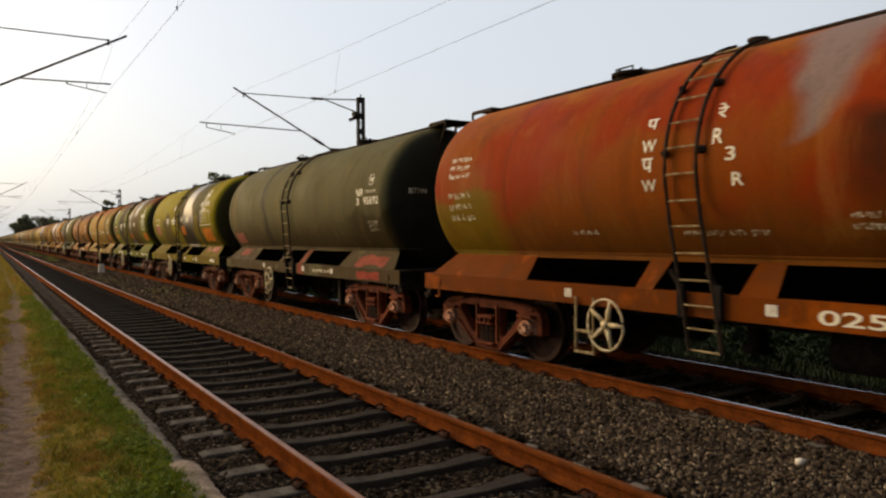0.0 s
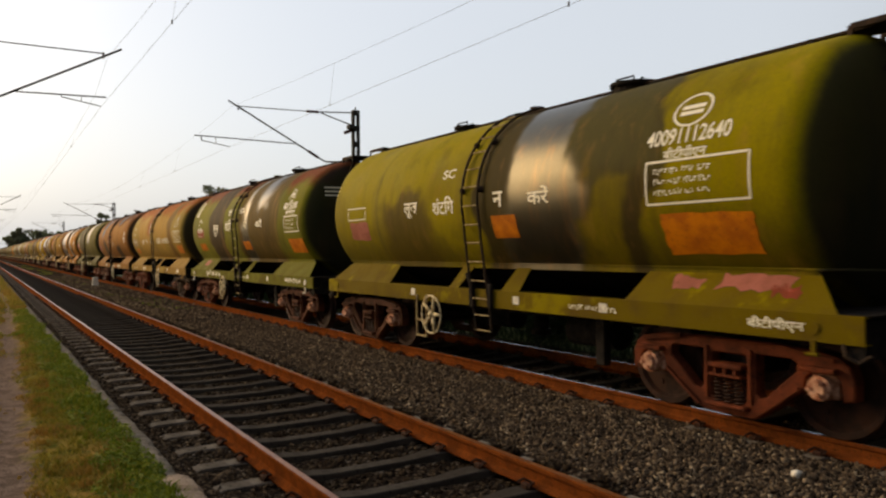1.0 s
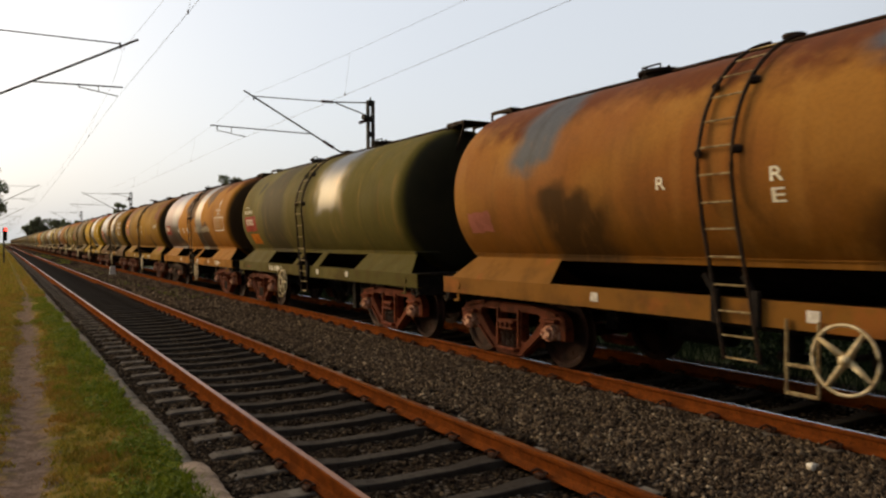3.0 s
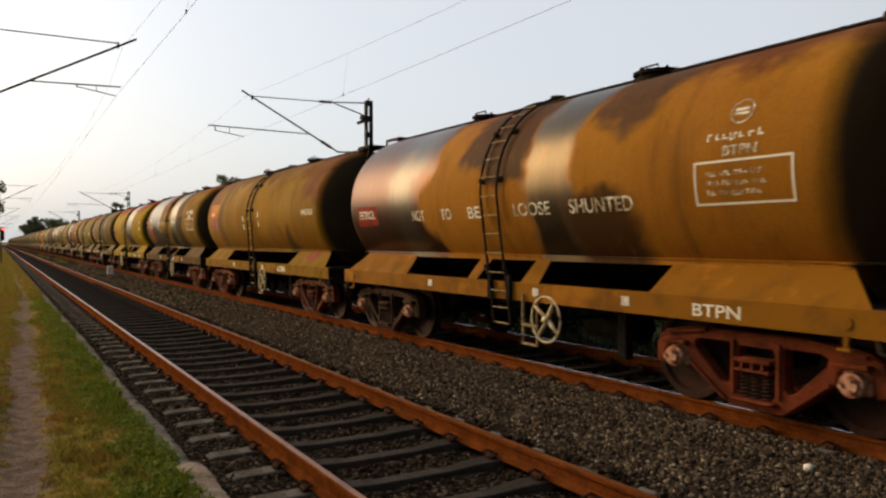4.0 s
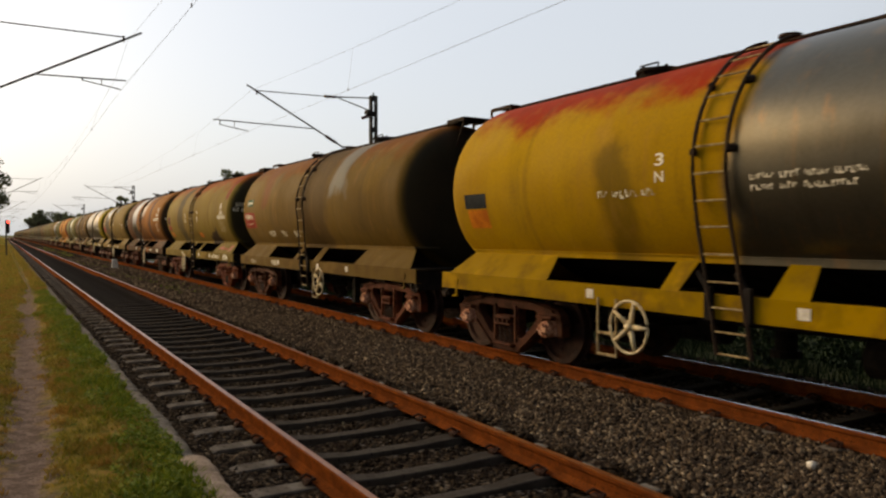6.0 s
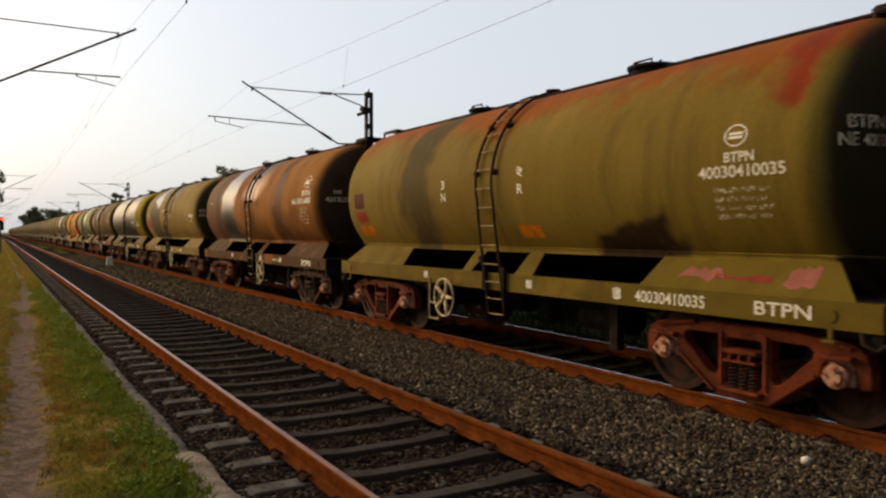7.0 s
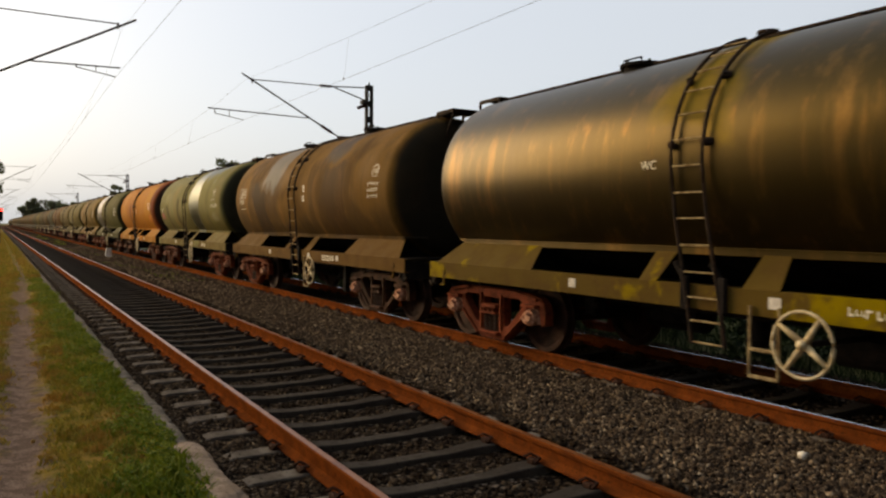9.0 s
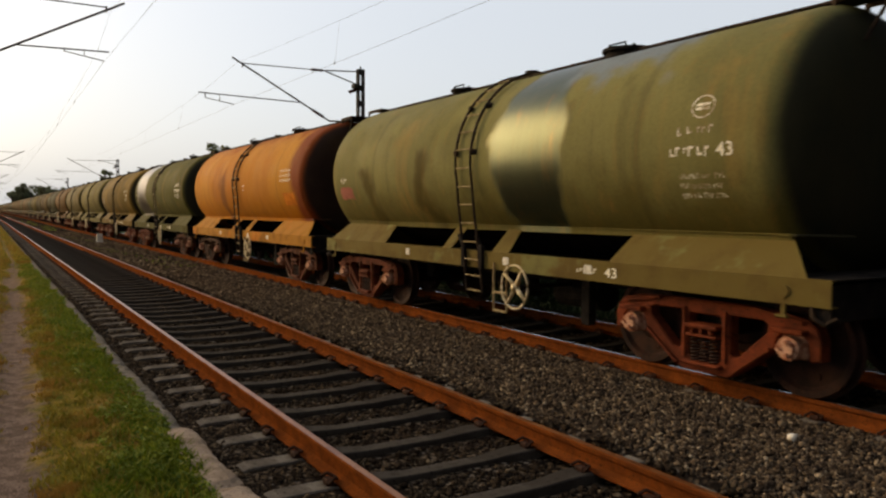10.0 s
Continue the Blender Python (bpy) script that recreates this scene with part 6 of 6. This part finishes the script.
        emblem(w, -4.14, -4.41, 2.93, 3.15), L("BTPN", -4.15, -4.50, 2.78, 2.88), L("40030410035", -3.83, -4.84, 2.63, 2.75), bars(w, -4.0, -4.8, 2.2, 2.55, 4), P(-0.46, -0.97, 2.01, 2.19, M_ORANGE), P(5.0, 4.4, 2.02, 2.22, M_ORANGE), P(5.0, 4.5, 2.3, 2.48, M_RED, wobble=0.02), P(5.0, 4.55, 2.55, 2.85, srgb_mat("maroon_paint", 96, 44, 40))
        L("3", 1.5, 1.38, 2.78, 2.92), L("N", 1.5, 1.36, 2.58, 2.72), L("R", -0.62, -0.76, 2.62, 2.76), L("रे", -0.6, -0.76, 2.86, 3.0), L("3", -2.55, -2.68, 1.30, 1.44, sill=True), L("40030410035", -2.9, -3.9, 1.30, 1.43, sill=True), L("BTPN", -4.5, -5.1, 1.30, 1.43, sill=True)
        saddle_patch(w, -3.45, -4.0, 0.3, 0.55, M_PINK), saddle_patch(w, -3.9, -4.6, 0.3, 0.45, M_DULLRED, 0.015), saddle_patch(w, -4.75, -5.05, 0.25, 0.7, M_PINK)
    elif k == 13:
        emblem(w, -4.33, -4.74, 3.12, 3.42, M_FAINT), L("BTPN", -4.30, -4.83, 2.94, 3.07), L("40130316480", -3.62, -4.89, 2.76, 2.90), bars(w, -4.11, -4.73, 2.27, 2.69, 5), L("BTPN", -4.2, -4.8, 1.29, 1.42, sill=True), bars(w, -1.9, -2.8, 1.30, 1.42, 1, M_LETTER, True, 4), bars(w, 4.8, 4.3, 3.0, 3.1, 1, M_FAINT, False, 2)
    elif k == 14:
        L("1916073", -4.15, -4.90, 2.62, 2.75), bars(w, -4.3, -4.8, 2.46, 2.56, 1, M_LETTER), P(4.97, 3.98, 2.30, 2.67, M_RED, wobble=0.015), L("C", 0.86, 0.71, 2.64, 2.78), L("मध्य", 1.0, 0.66, 2.88, 3.06), L("t", -0.5, -0.6, 2.72, 2.86), bars(w, 4.9, 4.3, 2.78, 2.92, 1, M_LETTER, False, 3), L("CR", 2.9, 2.55, 1.30, 1.43, sill=True), bars(w, -1.9, -2.6, 1.3, 1.42, 1, M_LETTER, True, 4), bars(w, 4.6, 4.2, 1.3, 1.4, 1, M_FAINT, True, 2)
    elif k == 15:
        L("40160304340", -3.70, -4.80, 2.40, 2.54), L("BTPN", -4.15, -4.48, 2.59, 2.67), L("पमरे", -2.30, -3.05, 2.50, 2.68), L("WCR", -2.30, -2.95, 2.28, 2.44, mat=M_FAINT), L("BTPN", -4.1, -4.6, 1.29, 1.42, sill=True), bars(w, -1.6, -2.7, 1.30, 1.43, 1, M_LETTER, True, 8), L("WC", 0.85, 0.62, 2.72, 2.82, mat=M_FAINT)
    elif k == 16:
        L("35230", -1.72, -2.42, 1.30, 1.42, sill=True), bars(w, -4.2, -4.8, 2.6, 2.95, 3, M_LETTER), emblem(w, -4.35, -4.65, 3.02, 3.26, M_FAINT), L("रे", -0.5, -0.66, 2.86, 3.02), L("B", -0.5, -0.64, 2.64, 2.78), outline(w, 4.9, 4.2, 2.86, 3.12, 0.02, M_FAINT), L("22-11", 4.7, 4.3, 2.92, 3.06, mat=M_FAINT), L("पेट्रोल", 4.8, 4.4, 2.64, 2.82, mat=M_FAINT), bars(w, 4.8, 4.2, 2.5, 2.58, 1)
    elif k == 17:
        bars(w, -3.9, -4.6, 2.62, 2.80, 1, M_LETTER, False, 3), L("43", -4.5, -4.7, 2.64, 2.78), bars(w, -4.0, -4.6, 2.84, 3.0, 1), emblem(w, -4.15, -4.45, 3.04, 3.28, M_FAINT), bars(w, -4.0, -4.7, 2.2, 2.5, 3), L("43", -2.9, -3.1, 1.30, 1.42, sill=True), bars(w, -2.4, -2.85, 1.3, 1.42, 1, M_LETTER, True, 2), P(5.0, 4.4, 2.3, 2.55, M_PINK, wobble=0.03), bars(w, 4.9, 4.5, 2.6, 2.75, 1, M_LETTER, False, 2)
    elif k == 18:
        bars(w, -3.7, -4.6, 2.75, 3.1, 3, M_LETTER), P(-3.8, -4.6, 2.2, 2.5, M_ORANGE), bars(w, -0.5, -0.7, 2.6, 2.8, 2, M_LETTER, False, 1)
    elif k <= FINE:
        bars(w, -3.8, -4.8, 2.5, 3.1, 3, M_LETTER), bars(w, 4.8, 4.1, 2.4, 2.8, 2), bars(w, -2.0, -3.0, 1.3, 1.42, 1, M_LETTER, True)


def end_marks(k, w):
    if k == 10:
        end_patch(w, -1.16, -0.42, 2.62, 3.14, M_NAVY)
        end_text(w, "NR BTPN", -1.12, -0.55, 2.98, 3.09, M_FAINT), end_text(w, "05587", -1.10, -0.55, 2.82, 2.94, M_FAINT), end_text(w, "R", -1.10, -0.98, 2.67, 2.77, M_FAINT)
    elif k == 3:
        for z in (3.34, 3.43, 3.52):
            end_patch(w, -0.88, -0.42, z, z + 0.035, M_LETTER, "painted_bar")
    elif k == 12:
        end_text(w, "BTPN", -1.14, -0.75, 3.02, 3.14, M_FAINT), end_text(w, "NE", -1.22, -1.05, 2.86, 2.98, M_FAINT), end_text(w, "40030410035", -1.0, -0.3, 2.86, 2.97, M_FAINT)
    elif k == 13:
        end_text(w, "40130316480", -1.18, -0.30, 2.78, 2.90, M_FAINT), end_text(w, "NR", -1.0, -0.8, 2.96, 3.06, M_FAINT)
    elif k == 14:
        end_text(w, "CR", -1.22, -1.0, 2.82, 2.93, M_FAINT), end_text(w, "1916073", -1.22, -0.7, 2.64, 2.76, M_FAINT)
    elif k == 9 or k == 1:
        end_text(w, "BTPN", -0.95, -0.6, 2.9, 3.0, M_FAINT)


def srgb_mat(name, r, g, b):
    return bpy.data.materials.get(name) or rusty(name, srgb(r, g, b), srgb(r * 0.85, g * 0.85, b * 0.85), srgb(r * 0.7, g * 0.8, b * 0.8), 4, 0.65, 0.1)


def repaint(w, paint, frame_m, white_hooks=False):
    for o in w.children_recursive:
        if o.type != "MESH" or not o.material_slots:
            continue
        kind = o.name.split(".")[0]
        if kind in ("tank", "side_sill", "saddle_plate", "saddle_strut", "seam_angle", "seam_ledge", "lashing_bracket"):
            o.material_slots[0].link = "OBJECT"
            if kind == "lashing_bracket" and white_hooks:
                o.material_slots[0].material = M_WHITE
                continue
            o.material_slots[0].material = paint if kind in ("tank", "seam_angle", "seam_ledge") else frame_m


def shared(name, bm, smooth=False):
    bmesh.ops.recalc_face_normals(bm, faces=bm.faces[:])
    me = bpy.data.meshes.new(name)
    bm.to_mesh(me)
    bm.free()
    if smooth:
        me.polygons.foreach_set("use_smooth", [True] * len(me.polygons))
    return me


def train():
    cap = bmesh.new()
    rod(cap, (0.06, 0, 0), (-0.05, 0, 0), 0.115, 16)
    rod(cap, (-0.05, 0, 0), (-0.10, 0, 0), 0.085, 16)
    for k in range(3):
        a = 2 * math.pi * k / 3
        rod(cap, (-0.09, 0.06 * math.cos(a), 0.06 * math.sin(a)), (-0.125, 0.06 * math.cos(a), 0.06 * math.sin(a)), 0.022, 6)
    box(cap, (0.10, 0, 0.02), (0.12, 0.26, 0.24), None, 0.02)
    meshes = dict(tank=shared("tank", tank_mesh(), True), frame=shared("side_frame", side_frame_mesh()), spring=shared("coil_spring", spring_mesh()), cap=shared("axle_box", cap), wheel=shared("wheel", wheel_mesh()))
    for key, m in (("tank", M_WHITE), ("frame", M_BOGIE), ("spring", M_SPRING), ("cap", M_CAP), ("wheel", M_WHEEL)):
        meshes[key].materials.append(m)
    first = {}
    made = {}
    pal = random.Random(11)
    for k in range(-2, LAST):
        spec = dict(WAGONS.get(k, {}))
        if not spec:
            c = pal.choice(PALETTE)
            spec = dict(base=srgb(*c), base2=srgb(*[v * 0.85 for v in c]), rear=pal.random() < 0.4, gap=pal.random() < 0.2, say="weathered")
        spec["seed"] = 1.7 * k
        form = (bool(spec.get("rear")), bool(spec.get("gap")), k <= FINE)
        if form in first:
            w = copy_thing(first[form], Matrix.Translation((FAR_X, START + WAGON * k, RAIL_TOP)))
        else:
            w = first[form] = make_wagon(*form, meshes)
            w.location = (FAR_X, START + WAGON * k, RAIL_TOP)
        made[k] = (w, spec)
    for k, (w, spec) in made.items():
        if k in WAGONS:
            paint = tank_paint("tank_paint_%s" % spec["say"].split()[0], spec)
            b, o = spec["base"], spec["base2"]
        else:
            key = "plain_tank_paint_%02d" % int(spec["base"][0] * 1000)
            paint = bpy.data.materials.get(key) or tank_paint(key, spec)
            b, o = spec["base"], spec["base2"]
        tone = tuple(0.66 * v for v in deep(spec.get("frame", b))[:3]) + (1,)
        key = "frame_paint_%03d_%03d" % (int(tone[0] * 999), int(tone[1] * 999))
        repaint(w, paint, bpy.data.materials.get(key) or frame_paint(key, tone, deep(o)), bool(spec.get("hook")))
        marks(k, w)
        end_marks(k, w)
        tagged(w, "%s weathered bogie tank wagon on the rails" % spec["say"], "tank wagon", group="tank wagons of the train")
    return {k: w for k, (w, s) in made.items()}


# ---------------------------------------------------------------- plants and small things
def leaf_cloud(centres, radii, count, size, flat=0.75):
    """Small leaf quads scattered in the shells of several clumps."""
    c = np.array(centres)[rng.integers(0, len(centres), count)]
    r = np.array(radii)[rng.integers(0, len(radii), count)]
    d = rng.normal(size=(count, 3))
    d /= np.linalg.norm(d, axis=1)[:, None]
    p = c + d * (r * rng.uniform(0.35, 1.0, count) ** 0.5)[:, None] * np.array([1, 1, flat])
    a = rng.normal(size=(count, 3))
    a /= np.linalg.norm(a, axis=1)[:, None]
    b = np.cross(a, rng.normal(size=(count, 3)))
    b /= np.linalg.norm(b, axis=1)[:, None]
    s = size * rng.uniform(0.6, 1.4, count)[:, None]
    v = np.stack([p - a * s, p + b * s * 0.5, p + a * s, p - b * s * 0.5], 1).reshape(-1, 3)
    return v, np.arange(4 * count).reshape(-1, 4)


def tree(x, y, h, spread, leaves, size, label, z0=-0.12, lean=0.0):
    thing = new("tree")
    thing.location = (x, y, z0)
    bm = bmesh.new()
    top = Vector((lean, 0, h * 0.62))
    tube(bm, [(0, 0, 0), (lean * 0.2, 0, h * 0.2), tuple(top)], 0.035 * h, 8)
    for v in bm.verts:
        k = 1 - 0.6 * v.co.z / (h * 0.62)
        c = Vector((lean * v.co.z / (h * 0.62), 0, v.co.z))
        v.co = c + (v.co - c) * k
    centres, radii = [], []
    for i in range(13):
        a = rng.uniform(0, 2 * math.pi)
        q = Vector((lean + math.cos(a) * spread * rng.uniform(0.2, 0.85), math.sin(a) * spread * rng.uniform(0.2, 0.85), h * rng.uniform(0.5, 0.95)))
        s = Vector((lean * 0.7, 0, h * rng.uniform(0.3, 0.6)))
        rod(bm, s, q, 0.012 * h, 5, 0.004 * h)
        centres.append(tuple(q))
        radii.append(spread * rng.uniform(0.22, 0.42))
    part("trunk", bm, M_BARK, thing)
    v, f = leaf_cloud(centres, radii, leaves, size)
    from_arrays("crown", v, f, M_HAZY_LEAF, thing)
    tagged(thing, label, "tree", group="trees")


def plants():
    # bushes and tall weeds along the far side of the train's track
    for y in range(-6, 66, 4):
        n = 5 if y < 40 else 3
        centres = [(rng.uniform(10.7, 13.2), y + rng.uniform(-2, 2), rng.uniform(0.3, 1.35)) for _ in range(n + 5)]
        v, f = leaf_cloud(centres, [0.5, 0.7, 0.9], 7000 if y < 30 else 2600, 0.06 if y < 30 else 0.085)
        v[:, 2] = np.abs(v[:, 2] + 0.1) - 0.11
        ob = from_arrays("bush", v, f, M_LEAF)
        tagged(ob, "dense dark green trackside bush", "bush", group="trackside bushes")
    n = 30000
    x, y = rng.uniform(10.0, 16, n), rng.uniform(-4, 60, n)
    blades("weeds", "tall green weeds beyond the far track", x, y, np.full(n, -0.12), rng.uniform(0.12, 0.42, n), M_LEAF, 1.3, 0.008)
    n = 4500
    x, y = np.clip(rng.normal(5.3, 0.45, n), 4.5, 6.5), 26 + 110 * rng.uniform(0, 1, n) ** 1.3
    keep = np.array([noise.noise(Vector((a, b * 0.12, 4))) for a, b in zip(x, y)]) > 0.0
    x, y = x[keep], y[keep]
    blades("weeds", "sparse weeds growing between the two tracks", x, y, np.full(len(x), 0.14), rng.uniform(0.04, 0.12, len(x)), M_LUSH, 0.9, 0.012)
    # trees over the train
    tree(15.0, 120, 8.0, 1.35, 1500, 0.15, "thin young tree beside the far track")
    tree(21.0, 80, 9.3, 1.9, 2200, 0.15, "leafy tree standing behind the train")
    for i in range(38):
        tree(11.5 + 0.9 * i + rng.uniform(-1, 1), rng.uniform(390, 450), 10.5 + 2.0 * math.sin(i * 0.55) + rng.uniform(-1.5, 1.5), rng.uniform(2.8, 4.6), 1100, 0.42, "hazy broad tree in the distant wood beside the line")
    for i in range(14):
        tree(rng.uniform(60, 170), rng.uniform(60, 300), rng.uniform(7, 11), rng.uniform(3.5, 5.0), 1000, 0.4, "broad tree at the far edge of the fields")
    for i in range(12):
        tree(rng.uniform(-60, -9), rng.uniform(150, 380), rng.uniform(7, 10), rng.uniform(3, 4.5), 900, 0.36, "broad tree on the fields beyond the verge")
    for i in range(12):
        tree(rng.uniform(24, 52), 60 + 6 * i, rng.uniform(5, 8), rng.uniform(2.4, 3.6), 1500, 0.24, "leafy tree standing in the field behind the train")
    for i in range(16):
        centres = [(rng.uniform(34, 42), 6 + 3.6 * i + rng.uniform(-2, 2), rng.uniform(0.5, 2.0)) for _ in range(9)]
        v, f = leaf_cloud(centres, [0.8, 1.0, 1.2], 2600, 0.11)
        v[:, 2] = np.abs(v[:, 2] + 0.1) - 0.11
        tagged(from_arrays("bush", v, f, M_HAZY_LEAF), "tall grey-green bush in the hedge behind the train", "bush", group="hedge across the field")
    for i in range(9):
        centres = [(rng.uniform(20, 27), 8 + 3.4 * i + rng.uniform(-1.5, 1.5), rng.uniform(0.3, 0.9)) for _ in range(5)]
        v, f = leaf_cloud(centres, [0.7, 0.9, 1.1], 2000, 0.08)
        v[:, 2] = np.abs(v[:, 2] + 0.1) - 0.11
        tagged(from_arrays("bush", v, f, M_LEAF), "loose green bush at the edge of the field", "bush", group="trackside bushes")
    tree(-1.85, 58, 7.6, 2.3, 5200, 0.12, "dark leafy tree overhanging the verge", VERGE_Z)


def sky_blocking_trees():
    """Unseen tall trees, added behind the camera and along the verge to hold back skylight."""
    say = "tall leafy tree added out of view to block skylight"
    for i in range(10):
        tree(-36 + 3.6 * i + rng.uniform(-1, 1), rng.uniform(-26, -14), rng.uniform(12, 15), rng.uniform(4.0, 5.2), 1500, 0.42, say)
    for i in range(14):
        tree(rng.uniform(-17, -12), -20 + 3.6 * i, rng.uniform(11, 15), rng.uniform(3.8, 4.8), 1500, 0.42, say)
    for i in range(10):
        tree(14 + 4.5 * i, rng.uniform(-40, -22), rng.uniform(11, 15), rng.uniform(4.0, 5.2), 1300, 0.42, say)


def signal():
    thing = new("signal_post")
    thing.location = (0.24, 78, VERGE_Z)
    part("post", rod(bmesh.new(), (0, 0, 0), (0, 0, 3.2), 0.07, 10), M_MAST, thing)
    bm = bmesh.new()
    box(bm, (0.10, 0, 2.60), (0.34, 0.16, 1.15), None, 0.03)
    part("signal_head", bm, M_BLACK, thing)
    for z in (3.0, 2.55):
        bm = bmesh.new()
        rod(bm, (0.16, -0.08, z), (0.16, -0.26, z), 0.12, 14)
        bmesh.ops.delete(bm, geom=[f for f in bm.faces if abs(f.normal.y) > 0.9], context="FACES")
        part("hood", bm, M_BLACK, thing)
    red = bpy.data.materials.new("red_signal_lamp")
    red.use_nodes = True
    b = red.node_tree.nodes["Principled BSDF"]
    b.inputs["Base Color"].default_value = (0.5, 0.01, 0.01, 1)
    b.inputs["Emission Color"].default_value = (1.0, 0.03, 0.02, 1)
    b.inputs["Emission Strength"].default_value = 14
    part("lens", rod(bmesh.new(), (0.16, -0.085, 3.0), (0.16, -0.10, 3.0), 0.085, 16), red, thing, "glowing red signal lens")
    part("lens", rod(bmesh.new(), (0.16, -0.085, 2.55), (0.16, -0.10, 2.55), 0.085, 16), M_BLACK, thing, "unlit signal lens")
    tagged(thing, "trackside colour-light signal showing red", "signal")


def marker_stone():
    bm = bmesh.new()
    a = [(-0.19, -0.12), (0.19, -0.12), (0.19, 0.12), (-0.19, 0.12)]
    lo = [bm.verts.new((x, y, -0.08)) for x, y in a]
    hi = [bm.verts.new((x * 0.72, y * 0.7, 0.56)) for x, y in a]
    bm.faces.new(lo), bm.faces.new(hi)
    for i in range(4):
        bm.faces.new((lo[i], lo[(i + 1) % 4], hi[(i + 1) % 4], hi[i]))
    bmesh.ops.bevel(bm, geom=bm.edges[:], offset=0.02, segments=1, affect="EDGES")
    ob = part("marker_stone", bm, M_WHITE)
    ob.location = (5.55, 47.6, 0.13)
    tagged(ob, "whitewashed concrete marker stone between the tracks", "marker stone")


def lamp_post():
    thing = new("street_lamp")
    thing.location = (15.0, 85, -0.12)
    part("post", rod(bmesh.new(), (0, 0, 0), (0, 0, 5.9), 0.07, 8, 0.045), M_MAST, thing)
    bm = bmesh.new()
    tube(bm, [(0, 0, 5.8), (-0.1, 0, 6.2), (-0.7, 0, 6.45)], 0.03, 6)
    part("arm", bm, M_MAST, thing)
    part("lamp_head", box(bmesh.new(), (-1.0, 0, 6.5), (0.75, 0.2, 0.12), pose(0, 0, 0, 0, 8, 0), 0.03), M_MAST, thing)
    tagged(thing, "grey street lamp rising behind the train", "street lamp")


def pale_stone():
    v, f = stone_shapes()
    ob = from_arrays("pale_stone", v * np.array([0.05, 0.045, 0.035]), f, M_WHITE)
    ob.location = (5.77, 3.94, 0.20)
    tagged(ob, "pale limestone lump lying on the ballast", "stone")


ground()
verge()
ballast()
kerb()
masts()
wires()
cars = train()
signal()
marker_stone()
lamp_post()
pale_stone()
plants()
sky_blocking_trees()
all_stones()
grass()
tracks()

# distance the train has run, by the second
RUN = [(0.0, 0.0), (0.5, 10.47), (1.0, 20.91), (1.5, 31.28), (2.0, 41.6), (2.5, 51.99), (4.0, 83.18), (4.5, 93.49), (5.0, 103.78), (5.5, 114.06),
       (7.0, 145.15), (7.5, 155.45), (8.0, 165.71), (8.5, 175.99), (9.0, 186.27), (9.5, 196.53), (10.0, 206.9)]


def motions():
    ts, ds = [r[0] for r in RUN], [r[1] for r in RUN]
    rolled = {}
    for k, w in cars.items():
        walk(w, [(t, pose(FAR_X, START + WAGON * k - d, RAIL_TOP)) for t, d in RUN])
        for o in w.children:
            if o.name.split(".")[0] != "wheelset":
                continue
            y = round(o.location.y, 3)
            if y not in rolled:
                walk(o, [(f / FPS, pose(0, y, 0.5, math.degrees(np.interp(f / FPS, ts, ds) / 0.5))) for f in range(0, 301)])
                rolled[y] = o
            else:                                   # the other wagons' wheels roll alike
                lead = rolled[y].animation_data
                o.rotation_mode = "QUATERNION"
                o.animation_data_create()
                o.animation_data.action = lead.action
                o.animation_data.action_slot = lead.action_slot


motions()
